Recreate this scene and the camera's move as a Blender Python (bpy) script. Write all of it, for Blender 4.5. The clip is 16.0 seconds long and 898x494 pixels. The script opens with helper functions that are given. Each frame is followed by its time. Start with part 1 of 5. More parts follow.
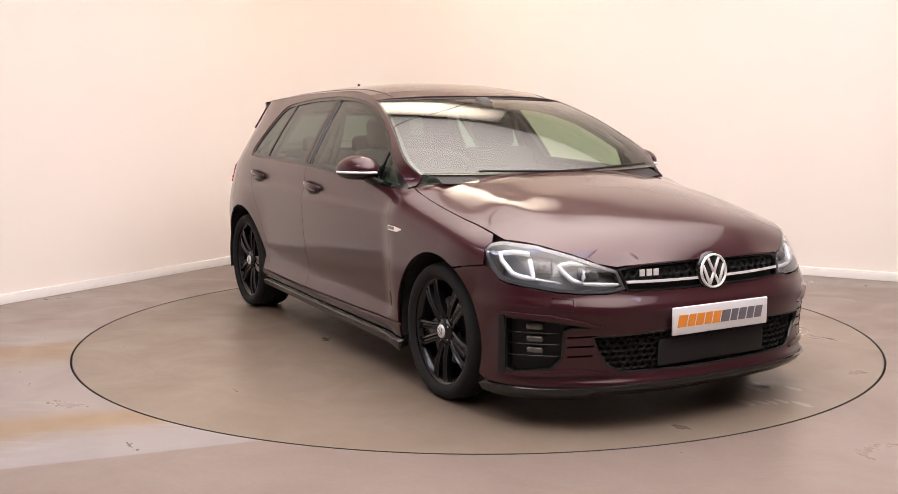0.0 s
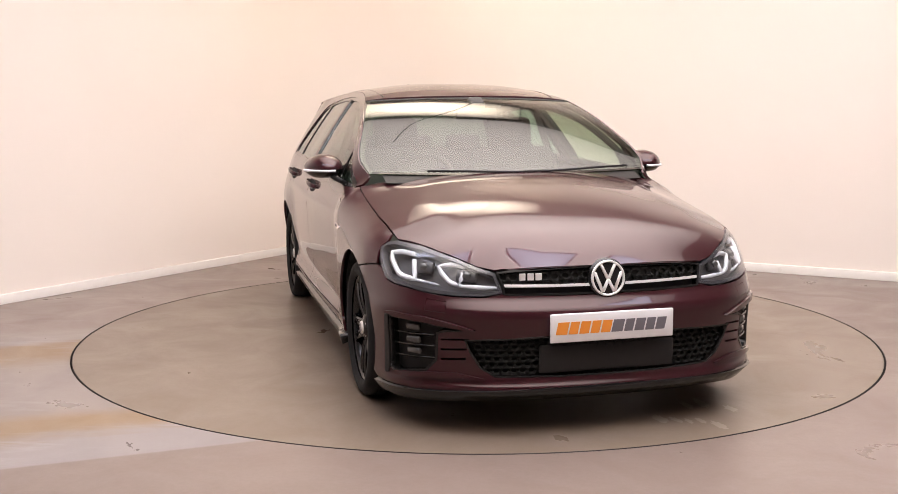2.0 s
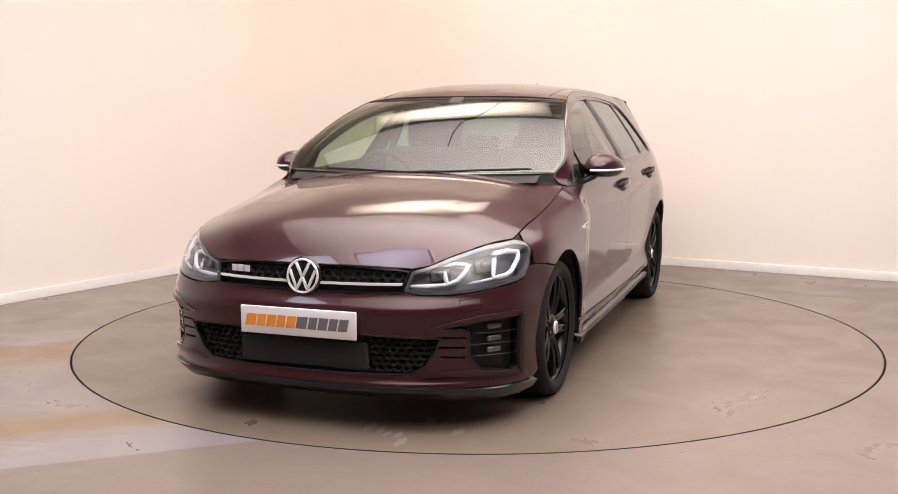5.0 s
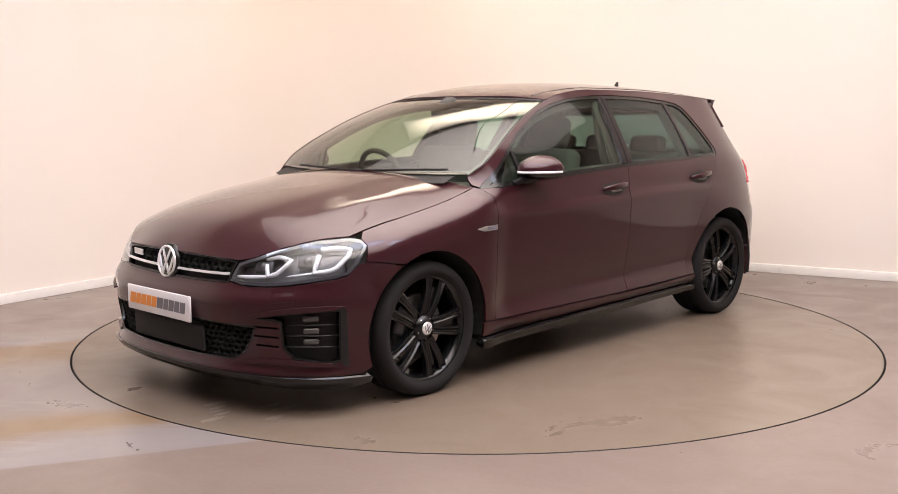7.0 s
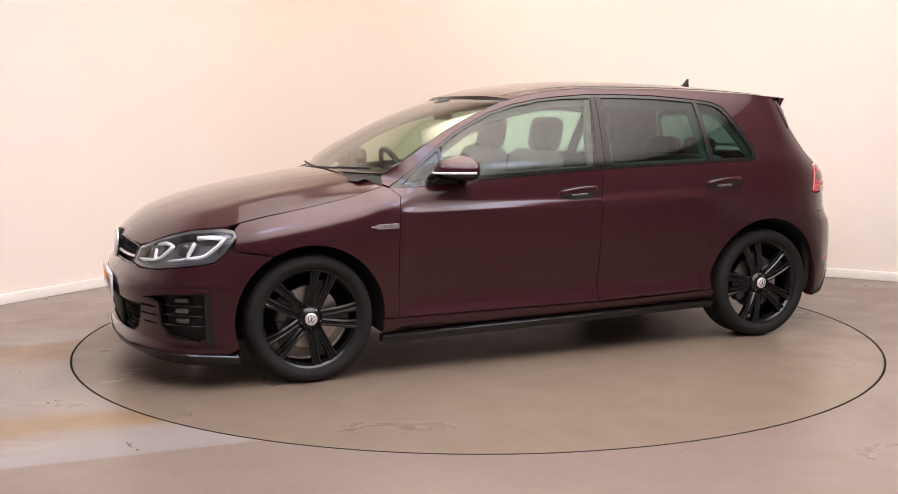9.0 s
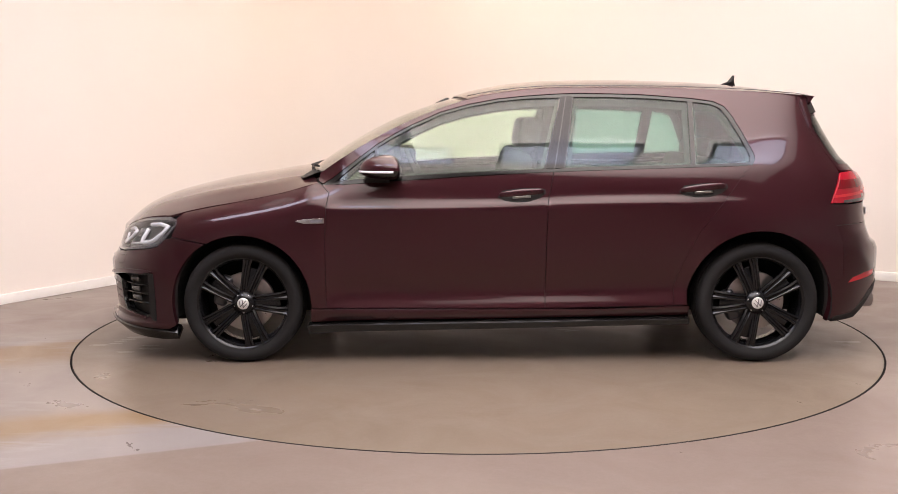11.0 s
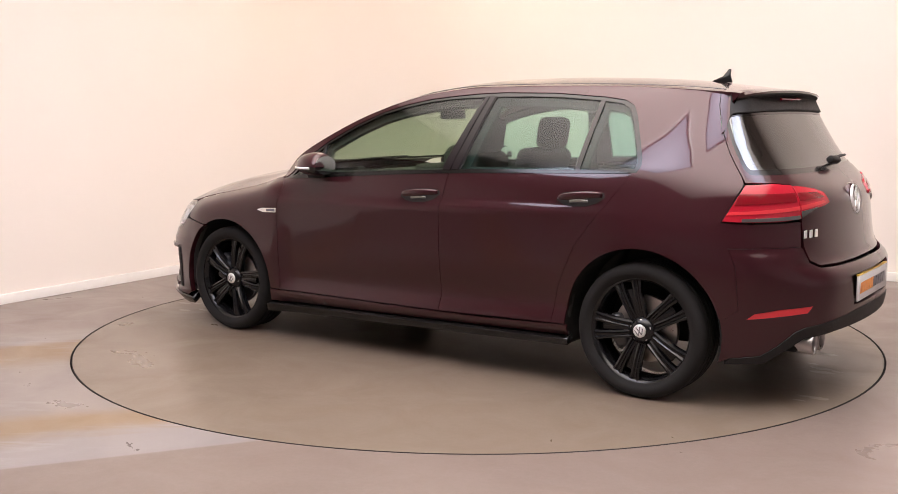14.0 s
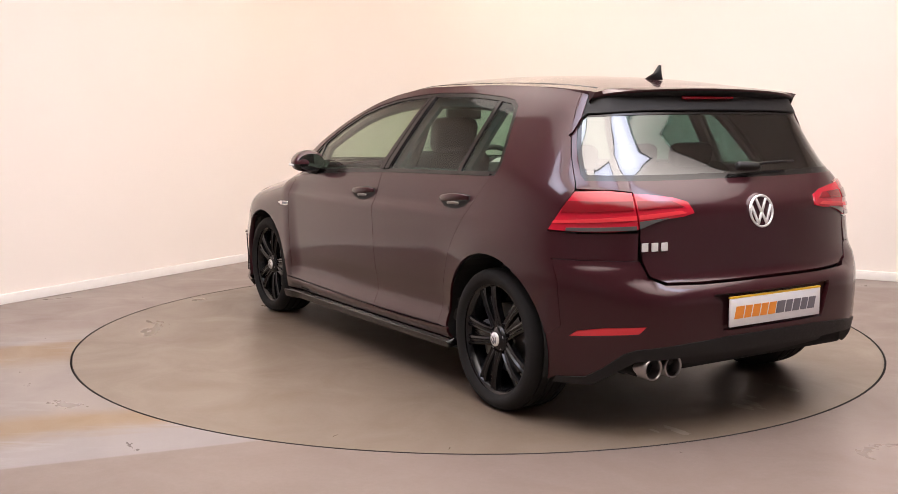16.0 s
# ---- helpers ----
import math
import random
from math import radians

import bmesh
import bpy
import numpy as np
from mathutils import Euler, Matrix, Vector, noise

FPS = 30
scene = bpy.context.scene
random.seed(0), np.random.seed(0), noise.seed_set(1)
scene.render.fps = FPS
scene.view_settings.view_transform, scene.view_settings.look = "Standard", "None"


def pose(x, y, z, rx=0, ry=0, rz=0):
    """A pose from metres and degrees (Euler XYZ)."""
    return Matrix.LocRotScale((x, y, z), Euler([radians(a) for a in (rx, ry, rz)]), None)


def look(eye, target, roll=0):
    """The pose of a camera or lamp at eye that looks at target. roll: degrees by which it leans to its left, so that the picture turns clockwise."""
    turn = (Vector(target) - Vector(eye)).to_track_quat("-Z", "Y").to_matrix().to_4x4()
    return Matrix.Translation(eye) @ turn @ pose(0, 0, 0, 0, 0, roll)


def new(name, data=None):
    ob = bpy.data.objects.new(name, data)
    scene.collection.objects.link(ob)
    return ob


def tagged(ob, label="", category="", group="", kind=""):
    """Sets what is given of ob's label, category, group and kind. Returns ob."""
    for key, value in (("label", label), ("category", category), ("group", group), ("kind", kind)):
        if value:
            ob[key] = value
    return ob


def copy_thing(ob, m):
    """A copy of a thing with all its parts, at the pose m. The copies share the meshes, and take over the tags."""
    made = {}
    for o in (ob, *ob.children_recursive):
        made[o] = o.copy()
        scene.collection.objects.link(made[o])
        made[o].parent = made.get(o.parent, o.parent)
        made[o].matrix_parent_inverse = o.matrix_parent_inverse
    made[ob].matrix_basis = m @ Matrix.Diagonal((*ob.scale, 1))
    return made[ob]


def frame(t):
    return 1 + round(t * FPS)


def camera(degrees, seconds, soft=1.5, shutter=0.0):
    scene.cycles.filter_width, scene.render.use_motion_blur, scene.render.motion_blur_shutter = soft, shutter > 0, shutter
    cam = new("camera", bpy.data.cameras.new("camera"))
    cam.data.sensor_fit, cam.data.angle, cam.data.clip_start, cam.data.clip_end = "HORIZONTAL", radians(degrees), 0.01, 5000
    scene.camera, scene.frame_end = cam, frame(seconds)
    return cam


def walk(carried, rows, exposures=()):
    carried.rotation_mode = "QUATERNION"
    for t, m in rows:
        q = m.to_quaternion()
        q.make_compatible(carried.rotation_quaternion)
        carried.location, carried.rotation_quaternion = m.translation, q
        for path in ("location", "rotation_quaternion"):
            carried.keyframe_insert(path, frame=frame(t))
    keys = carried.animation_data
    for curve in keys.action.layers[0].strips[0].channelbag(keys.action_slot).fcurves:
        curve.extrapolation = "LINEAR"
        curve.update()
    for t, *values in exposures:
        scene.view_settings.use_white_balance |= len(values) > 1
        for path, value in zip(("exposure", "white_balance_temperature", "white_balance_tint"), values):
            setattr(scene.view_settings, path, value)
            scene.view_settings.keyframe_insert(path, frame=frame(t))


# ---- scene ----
from mathutils import geometry

# camera on a tripod before the turntable
cam = camera(47.73, 16.0, soft=0.5)
EYE = (0.0, -5.9235, 1.262)
AIM = (-0.02468, -4.9320, 1.1330)
POSE = look(EYE, AIM, -0.22)
walk(cam, [(0.0, POSE), (16.0, POSE)])
scene.view_settings.exposure = -0.04

# ---------------------------------------------------------------- world
world = bpy.data.worlds.new("world")
world.use_nodes = True
world.node_tree.nodes["Background"].inputs[0].default_value = (0.8, 0.85, 1.0, 1)
world.node_tree.nodes["Background"].inputs[1].default_value = 0.05
scene.world = world


# ---------------------------------------------------------------- materials
def mat(name):
    m = bpy.data.materials.new(name)
    m.use_nodes = True
    return m, m.node_tree, m.node_tree.nodes["Principled BSDF"]


def put(b, **kw):
    for k, v in kw.items():
        k = k.replace("_", " ")
        if isinstance(v, tuple) and len(v) == 3:
            v = (*v, 1)
        b.inputs[k].default_value = v


def noise_tex(nt, scale, detail=4, rough=0.55, stretch=(1, 1, 1), dist=0.0):
    co = nt.nodes.new("ShaderNodeTexCoord")
    mp = nt.nodes.new("ShaderNodeMapping")
    mp.inputs["Scale"].default_value = stretch
    n = nt.nodes.new("ShaderNodeTexNoise")
    n.inputs["Scale"].default_value = scale
    n.inputs["Detail"].default_value = detail
    n.inputs["Roughness"].default_value = rough
    n.inputs["Distortion"].default_value = dist
    nt.links.new(co.outputs["Object"], mp.inputs["Vector"])
    nt.links.new(mp.outputs["Vector"], n.inputs["Vector"])
    return n


def ramp(nt, src, stops):
    r = nt.nodes.new("ShaderNodeValToRGB")
    el = r.color_ramp.elements
    while len(el) < len(stops):
        el.new(0.5)
    for e, (p, c) in zip(el, stops):
        e.position, e.color = p, (*c, 1) if len(c) == 3 else c
    nt.links.new(src, r.inputs[0])
    return r


def mixc(nt, fac, a, b, mode="MIX"):
    m = nt.nodes.new("ShaderNodeMix")
    m.data_type, m.blend_type = "RGBA", mode
    for sock, v in ((m.inputs[0], fac), (m.inputs[6], a), (m.inputs[7], b)):
        if isinstance(v, (int, float)):
            sock.default_value = v
        elif isinstance(v, tuple):
            sock.default_value = (*v, 1)
        else:
            nt.links.new(v, sock)
    return m.outputs[2]


def bump(nt, b, height, strength, dist=0.002):
    n = nt.nodes.new("ShaderNodeBump")
    n.inputs["Strength"].default_value, n.inputs["Distance"].default_value = strength, dist
    nt.links.new(height, n.inputs["Height"])
    nt.links.new(n.outputs[0], b.inputs["Normal"])


def plain(name, colour, rough=0.5, metal=0.0, coat=0.0, grain=0.0, scale=60, spec=0.5):
    m, nt, b = mat(name)
    put(b, Base_Color=colour, Roughness=rough, Metallic=metal, Coat_Weight=coat, Coat_Roughness=0.04, Specular_IOR_Level=spec)
    if grain:
        n = noise_tex(nt, scale, 5)
        c = mixc(nt, n.outputs[0], tuple(v * (1 - grain) for v in colour), tuple(min(1, v * (1 + grain)) for v in colour))
        nt.links.new(c, b.inputs["Base Color"])
        n2 = noise_tex(nt, scale * 6, 3)
        bump(nt, b, n2.outputs[0], 0.25, 0.001)
        rr = ramp(nt, n.outputs[0], [(0.3, (max(0, rough - 0.08),) * 3), (0.7, (min(1, rough + 0.08),) * 3)])
        nt.links.new(rr.outputs[0], b.inputs["Roughness"])
    return m


def soft_glow(name, colour, strength, edge):
    """A diffuser that is brightest in its middle and falls off to its edge."""
    m, nt, b = mat(name)
    put(b, Base_Color=(0.8, 0.8, 0.8), Emission_Color=colour, Roughness=0.6)
    co = nt.nodes.new("ShaderNodeTexCoord")
    sp = nt.nodes.new("ShaderNodeSeparateXYZ")
    nt.links.new(co.outputs["Generated"], sp.inputs[0])
    fall = nt.nodes.new("ShaderNodeMath")
    fall.operation = "MULTIPLY"
    for k in (0, 1):
        # 4 u (1 - u): one in the middle, nothing at either edge
        inv = nt.nodes.new("ShaderNodeMath")
        inv.operation, inv.inputs[0].default_value = "SUBTRACT", 4.0
        four = nt.nodes.new("ShaderNodeMath")
        four.operation, four.inputs[1].default_value = "MULTIPLY", 4.0
        hill = nt.nodes.new("ShaderNodeMath")
        hill.operation = "MULTIPLY"
        nt.links.new(sp.outputs[k], four.inputs[0])
        nt.links.new(four.outputs[0], inv.inputs[1])
        nt.links.new(sp.outputs[k], hill.inputs[0])
        nt.links.new(inv.outputs[0], hill.inputs[1])
        nt.links.new(hill.outputs[0], fall.inputs[k])
    mr = nt.nodes.new("ShaderNodeMapRange")
    mr.inputs[3].default_value, mr.inputs[4].default_value = strength * edge, strength
    nt.links.new(fall.outputs[0], mr.inputs[0])
    nt.links.new(mr.outputs[0], b.inputs["Emission Strength"])
    return m


def glass(name, tint, gloss=1.0, least=0.07):
    m = bpy.data.materials.new(name)
    m.use_nodes = True
    nt = m.node_tree
    nt.nodes.remove(nt.nodes["Principled BSDF"])
    tr = nt.nodes.new("ShaderNodeBsdfTransparent")
    tr.inputs[0].default_value = (*tint, 1)
    gl = nt.nodes.new("ShaderNodeBsdfGlossy")
    gl.inputs["Roughness"].default_value = 0.03
    gl.inputs[0].default_value = (gloss, gloss, gloss, 1)
    lw = nt.nodes.new("ShaderNodeLayerWeight")
    lw.inputs[0].default_value = 0.5
    pw = nt.nodes.new("ShaderNodeMath")
    pw.operation, pw.inputs[1].default_value = "POWER", 4.6
    nt.links.new(lw.outputs["Facing"], pw.inputs[0])
    fr = nt.nodes.new("ShaderNodeMapRange")
    fr.inputs[3].default_value, fr.inputs[4].default_value = least, 1.0
    nt.links.new(pw.outputs[0], fr.inputs[0])
    mx = nt.nodes.new("ShaderNodeMixShader")
    nt.links.new(fr.outputs[0], mx.inputs[0])
    nt.links.new(tr.outputs[0], mx.inputs[1])
    nt.links.new(gl.outputs[0], mx.inputs[2])
    nt.links.new(mx.outputs[0], nt.nodes["Material Output"].inputs[0])
    return m


def paint_material():
    m, nt, b = mat("burgundy_metallic_paint")
    put(b, Metallic=0.25, Roughness=0.34, Specular_IOR_Level=0.1, Coat_Weight=1.0, Coat_Roughness=0.04, Coat_IOR=1.46)
    flake = noise_tex(nt, 900, 2)
    big = noise_tex(nt, 3, 3)
    r = ramp(nt, flake.outputs[0], [(0.35, (0.024, 0.0044, 0.0072)), (0.7, (0.055, 0.0112, 0.0160))])
    c = mixc(nt, big.outputs[0], r.outputs[0], (0.036, 0.0076, 0.0112))
    nt.links.new(c, b.inputs["Base Color"])
    return m


def wall_material():
    m, nt, b = mat("white_wall_paint")
    n = noise_tex(nt, 1.1, 4)
    r = ramp(nt, n.outputs[0], [(0.3, (0.87, 0.795, 0.735)), (0.7, (0.89, 0.815, 0.755))])
    nt.links.new(r.outputs[0], b.inputs["Base Color"])
    put(b, Roughness=0.6)
    f = noise_tex(nt, 120, 3)
    bump(nt, b, f.outputs[0], 0.12, 0.002)
    return m


def floor_material(name, worn, low, high, blot):
    m, nt, b = mat(name)
    fine = noise_tex(nt, 45, 6, 0.7)
    mid = noise_tex(nt, 2.2, 6, 0.6, (1, 1, 1), 0.6)
    base = ramp(nt, fine.outputs[0], [(0.3, low), (0.7, high)])
    c = mixc(nt, mid.outputs[0], base.outputs[0], blot)
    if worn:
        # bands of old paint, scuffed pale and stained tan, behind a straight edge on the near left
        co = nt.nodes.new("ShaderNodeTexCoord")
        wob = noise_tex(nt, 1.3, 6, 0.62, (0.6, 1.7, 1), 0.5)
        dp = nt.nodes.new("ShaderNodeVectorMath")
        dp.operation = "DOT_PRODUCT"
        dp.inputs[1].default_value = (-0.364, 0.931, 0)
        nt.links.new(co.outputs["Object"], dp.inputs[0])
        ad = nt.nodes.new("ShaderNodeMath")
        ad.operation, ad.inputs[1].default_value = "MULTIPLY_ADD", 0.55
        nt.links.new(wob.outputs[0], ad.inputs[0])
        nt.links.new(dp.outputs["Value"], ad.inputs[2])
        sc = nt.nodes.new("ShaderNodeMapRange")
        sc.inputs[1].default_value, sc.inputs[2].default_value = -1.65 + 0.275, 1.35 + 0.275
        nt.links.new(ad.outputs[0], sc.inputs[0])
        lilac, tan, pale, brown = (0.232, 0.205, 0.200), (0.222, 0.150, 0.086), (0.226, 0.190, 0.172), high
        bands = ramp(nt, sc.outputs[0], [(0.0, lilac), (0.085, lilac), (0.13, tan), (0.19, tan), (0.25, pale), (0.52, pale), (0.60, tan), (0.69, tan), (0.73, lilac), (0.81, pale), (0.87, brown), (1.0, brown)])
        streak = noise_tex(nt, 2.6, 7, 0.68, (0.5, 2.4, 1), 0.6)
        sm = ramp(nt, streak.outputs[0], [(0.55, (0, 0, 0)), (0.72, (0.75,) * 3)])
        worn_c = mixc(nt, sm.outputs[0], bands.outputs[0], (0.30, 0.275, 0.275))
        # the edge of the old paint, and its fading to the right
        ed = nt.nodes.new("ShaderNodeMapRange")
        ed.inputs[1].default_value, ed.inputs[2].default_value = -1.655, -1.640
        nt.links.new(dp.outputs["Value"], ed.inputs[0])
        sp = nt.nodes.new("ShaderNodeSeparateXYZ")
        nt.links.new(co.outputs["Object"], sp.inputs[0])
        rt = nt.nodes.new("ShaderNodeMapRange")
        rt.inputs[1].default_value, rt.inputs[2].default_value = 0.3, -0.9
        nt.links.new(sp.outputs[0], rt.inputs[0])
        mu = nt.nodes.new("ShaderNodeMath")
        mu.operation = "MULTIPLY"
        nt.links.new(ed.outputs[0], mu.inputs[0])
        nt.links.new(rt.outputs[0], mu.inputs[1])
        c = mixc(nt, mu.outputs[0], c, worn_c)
    nt.links.new(c, b.inputs["Base Color"])
    rr = ramp(nt, mid.outputs[0], [(0.3, (0.26,) * 3), (0.7, (0.42,) * 3)])
    nt.links.new(rr.outputs[0], b.inputs["Roughness"])
    bump(nt, b, fine.outputs[0], 0.10, 0.002)
    return m


PAINT = paint_material()
WALL = wall_material()
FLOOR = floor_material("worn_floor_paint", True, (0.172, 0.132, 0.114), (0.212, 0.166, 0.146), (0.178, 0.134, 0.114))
DISC = floor_material("turntable_floor_paint", False, (0.172, 0.134, 0.106), (0.206, 0.163, 0.130), (0.160, 0.120, 0.086))
SKIRTING = plain("white_gloss_skirting", (0.78, 0.75, 0.72), 0.35, grain=0.04, scale=8)
CEILING = plain("ceiling_paint", (0.72, 0.70, 0.67), 0.8, grain=0.05, scale=3)
DARKWALL = plain("back_wall_paint", (0.70, 0.68, 0.71), 0.7, grain=0.1, scale=3)
METAL = plain("grey_metal", (0.5, 0.5, 0.5), 0.35, 1.0)
GAP = plain("dark_gap", (0.012, 0.010, 0.010), 0.8)
PILLAR = plain("pillar_gloss_trim", (0.010, 0.007, 0.008), 0.2, coat=0.12, spec=0.25)
TRIM = plain("black_textured_plastic", (0.013, 0.012, 0.012), 0.55, grain=0.25, scale=90, spec=0.3)
GLOSSBLACK = plain("gloss_black_plastic", (0.008, 0.0075, 0.0075), 0.16, coat=0.15, spec=0.4)
RUBBER = plain("tyre_rubber", (0.016, 0.015, 0.015), 0.85, grain=0.3, scale=40, spec=0.25)
RIMBLACK = plain("gloss_black_alloy", (0.007, 0.007, 0.008), 0.24, 0.0, coat=0.18, spec=0.35)
CHROME = plain("chrome", (0.85, 0.85, 0.86), 0.12, 1.0)
SATIN = plain("satin_silver", (0.88, 0.87, 0.86), 0.3, 0.45)
STEEL = plain("brushed_steel", (0.42, 0.40, 0.39), 0.35, 1.0, grain=0.2, scale=30)
WHITE = plain("white_plate_acrylic", (0.80, 0.79, 0.80), 0.25, coat=0.5)
YELLOW = plain("yellow_plate_edge", (0.75, 0.45, 0.03), 0.3)
ORANGE = plain("orange_print", (0.85, 0.30, 0.04), 0.4)
GREY = plain("grey_print", (0.16, 0.15, 0.17), 0.4)
CABIN = plain("charcoal_cabin_trim", (0.035, 0.033, 0.032), 0.7, grain=0.25, scale=50)
CLOTH = plain("grey_seat_cloth", (0.055, 0.052, 0.050), 0.9, grain=0.35, scale=70)
HEADLINER = plain("pale_headliner", (0.25, 0.235, 0.215), 0.9, grain=0.06, scale=60)
LINER = plain("wheel_arch_liner", (0.010, 0.010, 0.010), 0.9, grain=0.2, scale=30)
GLASS_FRONT = glass("green_tinted_glass", (0.70, 0.84, 0.72), 1.0, 0.042)
GLASS_SCREEN = glass("windscreen_glass", (0.52, 0.61, 0.50), 1.0, 0.08)
GLASS_TAIL = glass("dark_tinted_rear_glass", (0.15, 0.22, 0.20), 1.0, 0.13)
GLASS_REAR = glass("dark_tinted_glass", (0.40, 0.63, 0.57), 1.0, 0.038)
LENS = glass("clear_lamp_lens", (0.93, 0.95, 0.97))
LAMPBODY = plain("lamp_reflector", (0.20, 0.20, 0.21), 0.3, 0.5)
FOGGLASS = plain("fog_lamp_glass", (0.09, 0.088, 0.085), 0.2, 0.2, coat=0.4)
LAMPDARK = plain("lamp_dark_bezel", (0.05, 0.05, 0.055), 0.3, coat=0.4)
DRL = plain("white_light_guide", (0.82, 0.83, 0.86), 0.3, coat=0.5)
REDLENS = plain("red_lamp_lens", (0.42, 0.010, 0.026), 0.14, coat=0.5)
REDDARK = plain("dark_red_lamp_lens", (0.19, 0.004, 0.010), 0.14, coat=0.5)
REDBAR = plain("bright_red_light_bar", (0.64, 0.032, 0.045), 0.2, coat=0.4)
SMOKE = plain("smoked_lamp_lens", (0.07, 0.065, 0.065), 0.15, coat=1.0)
MIRRORGLASS = plain("mirror_glass", (0.85, 0.86, 0.86), 0.02, 1.0)
# wet patches; the pale base colour stands for light mirrored in them
WETSTAIN = plain("water_painted_sheen", (0.27, 0.225, 0.19), 0.3)


# ---------------------------------------------------------------- mesh helpers
def part(name, bm, material, parent=None, label="", smooth=True):
    """Links a bmesh as one mesh object under a thing or a part."""
    me = bpy.data.meshes.new(name)
    bm.to_mesh(me)
    bm.free()
    me.polygons.foreach_set("use_smooth", [smooth] * len(me.polygons))
    me.materials.append(material)
    ob = new(name, me)
    if parent:
        ob.parent = parent
    return tagged(ob, label)


def sharpen(ob, degrees=35):
    me = ob.data
    bm = bmesh.new()
    bm.from_mesh(me)
    for e in bm.edges:
        e.smooth = not (len(e.link_faces) == 2 and e.calc_face_angle(0) > radians(degrees))
    bm.to_mesh(me)
    bm.free()
    return ob


def box(bm, cx, cy, cz, sx, sy, sz, bevel=0.0, seg=2, m=None):
    g = bmesh.ops.create_cube(bm, size=1.0, matrix=(m or Matrix()) @ Matrix.Translation((cx, cy, cz)) @ Matrix.Diagonal((sx, sy, sz, 1)))
    if bevel:
        es = list({e for v in g["verts"] for e in v.link_edges})
        bmesh.ops.bevel(bm, geom=es, offset=bevel, segments=seg, affect="EDGES", profile=0.5, clamp_overlap=True)


def rbox(name, c, size, bevel, material, parent, rot=(0, 0, 0), label="", seg=3):
    bm = bmesh.new()
    box(bm, 0, 0, 0, *size, bevel, seg)
    bmesh.ops.transform(bm, verts=bm.verts, matrix=pose(*c, *rot))
    return part(name, bm, material, parent, label)


def lathe(bm, profile, n=64, axis="Y", m=None):
    """Turns a profile of (radius, along) round an axis."""
    rings = []
    for k in range(n):
        a = 2 * math.pi * k / n
        ring = []
        for r, h in profile:
            p = (r * math.cos(a), h, r * math.sin(a)) if axis == "Y" else (r * math.cos(a), r * math.sin(a), h)
            ring.append(bm.verts.new(m @ Vector(p) if m else p))
        rings.append(ring)
    for k in range(n):
        a, b = rings[k], rings[(k + 1) % n]
        for i in range(len(profile) - 1):
            q = (a[i], b[i], b[i + 1], a[i + 1])
            bm.faces.new(q if axis == "Y" else q[::-1])
    return rings


def tube(bm, pts, radius, n=8, closed=False):
    """A round bar along a line of points."""
    pts = [Vector(p) for p in pts]
    rings = []
    for i, p in enumerate(pts):
        a = pts[i - 1] if i or closed else p
        b = pts[(i + 1) % len(pts)] if i < len(pts) - 1 or closed else p
        d = (b - a).normalized()
        side = d.cross(Vector((0, 0, 1)) if abs(d.z) < 0.9 else Vector((0, 1, 0))).normalized()
        up = side.cross(d)
        rings.append([bm.verts.new(p + radius * (math.cos(2 * math.pi * k / n) * side + math.sin(2 * math.pi * k / n) * up)) for k in range(n)])
    for i in range(len(rings) - (0 if closed else 1)):
        a, b = rings[i], rings[(i + 1) % len(rings)]
        for k in range(n):
            bm.faces.new((a[k], a[(k + 1) % n], b[(k + 1) % n], b[k]))
    if not closed:
        bm.faces.new(rings[0][::-1])
        bm.faces.new(rings[-1])


def pchip(xs, ys, x):
    """Monotone cubic through points; flat beyond the ends."""
    xs, ys, x = np.asarray(xs, float), np.asarray(ys, float), np.clip(np.asarray(x, float), xs[0], xs[-1])
    h = np.diff(xs)
    d = np.diff(ys) / h
    m = np.zeros(len(xs))
    if len(xs) > 2:
        w1, w2 = 2 * h[1:] + h[:-1], h[1:] + 2 * h[:-1]
        ok = d[1:] * d[:-1] > 0
        with np.errstate(divide="ignore", invalid="ignore"):
            m[1:-1] = np.where(ok, (w1 + w2) / (w1 / d[:-1] + w2 / d[1:]), 0)
    m[0], m[-1] = d[0], d[-1]
    i = np.clip(np.searchsorted(xs, x) - 1, 0, len(h) - 1)
    t = (x - xs[i]) / h[i]
    return ((2 * t**3 - 3 * t**2 + 1) * ys[i] + (t**3 - 2 * t**2 + t) * h[i] * m[i] + (3 * t**2 - 2 * t**3) * ys[i + 1] + (t**3 - t**2) * h[i] * m[i + 1])


def dense(poly, step):
    out = []
    for (a, b), (c, d) in zip(poly, poly[1:] + poly[:1]):
        n = max(1, int(math.ceil(math.hypot(c - a, d - b) / step)))
        out += [(a + (c - a) * k / n, b + (d - b) * k / n) for k in range(n)]
    return out


def inside(pts, poly):
    x, y = pts[:, 0], pts[:, 1]
    res = np.zeros(len(pts), bool)
    for (a, b), (c, d) in zip(poly, poly[1:] + poly[:1]):
        if b != d:
            res ^= ((b > y) != (d > y)) & (x < (c - a) * (y - b) / (d - b) + a)
    return res


def area(poly):
    return 0.5 * sum(a * d - c * b for (a, b), (c, d) in zip(poly, poly[1:] + poly[:1]))


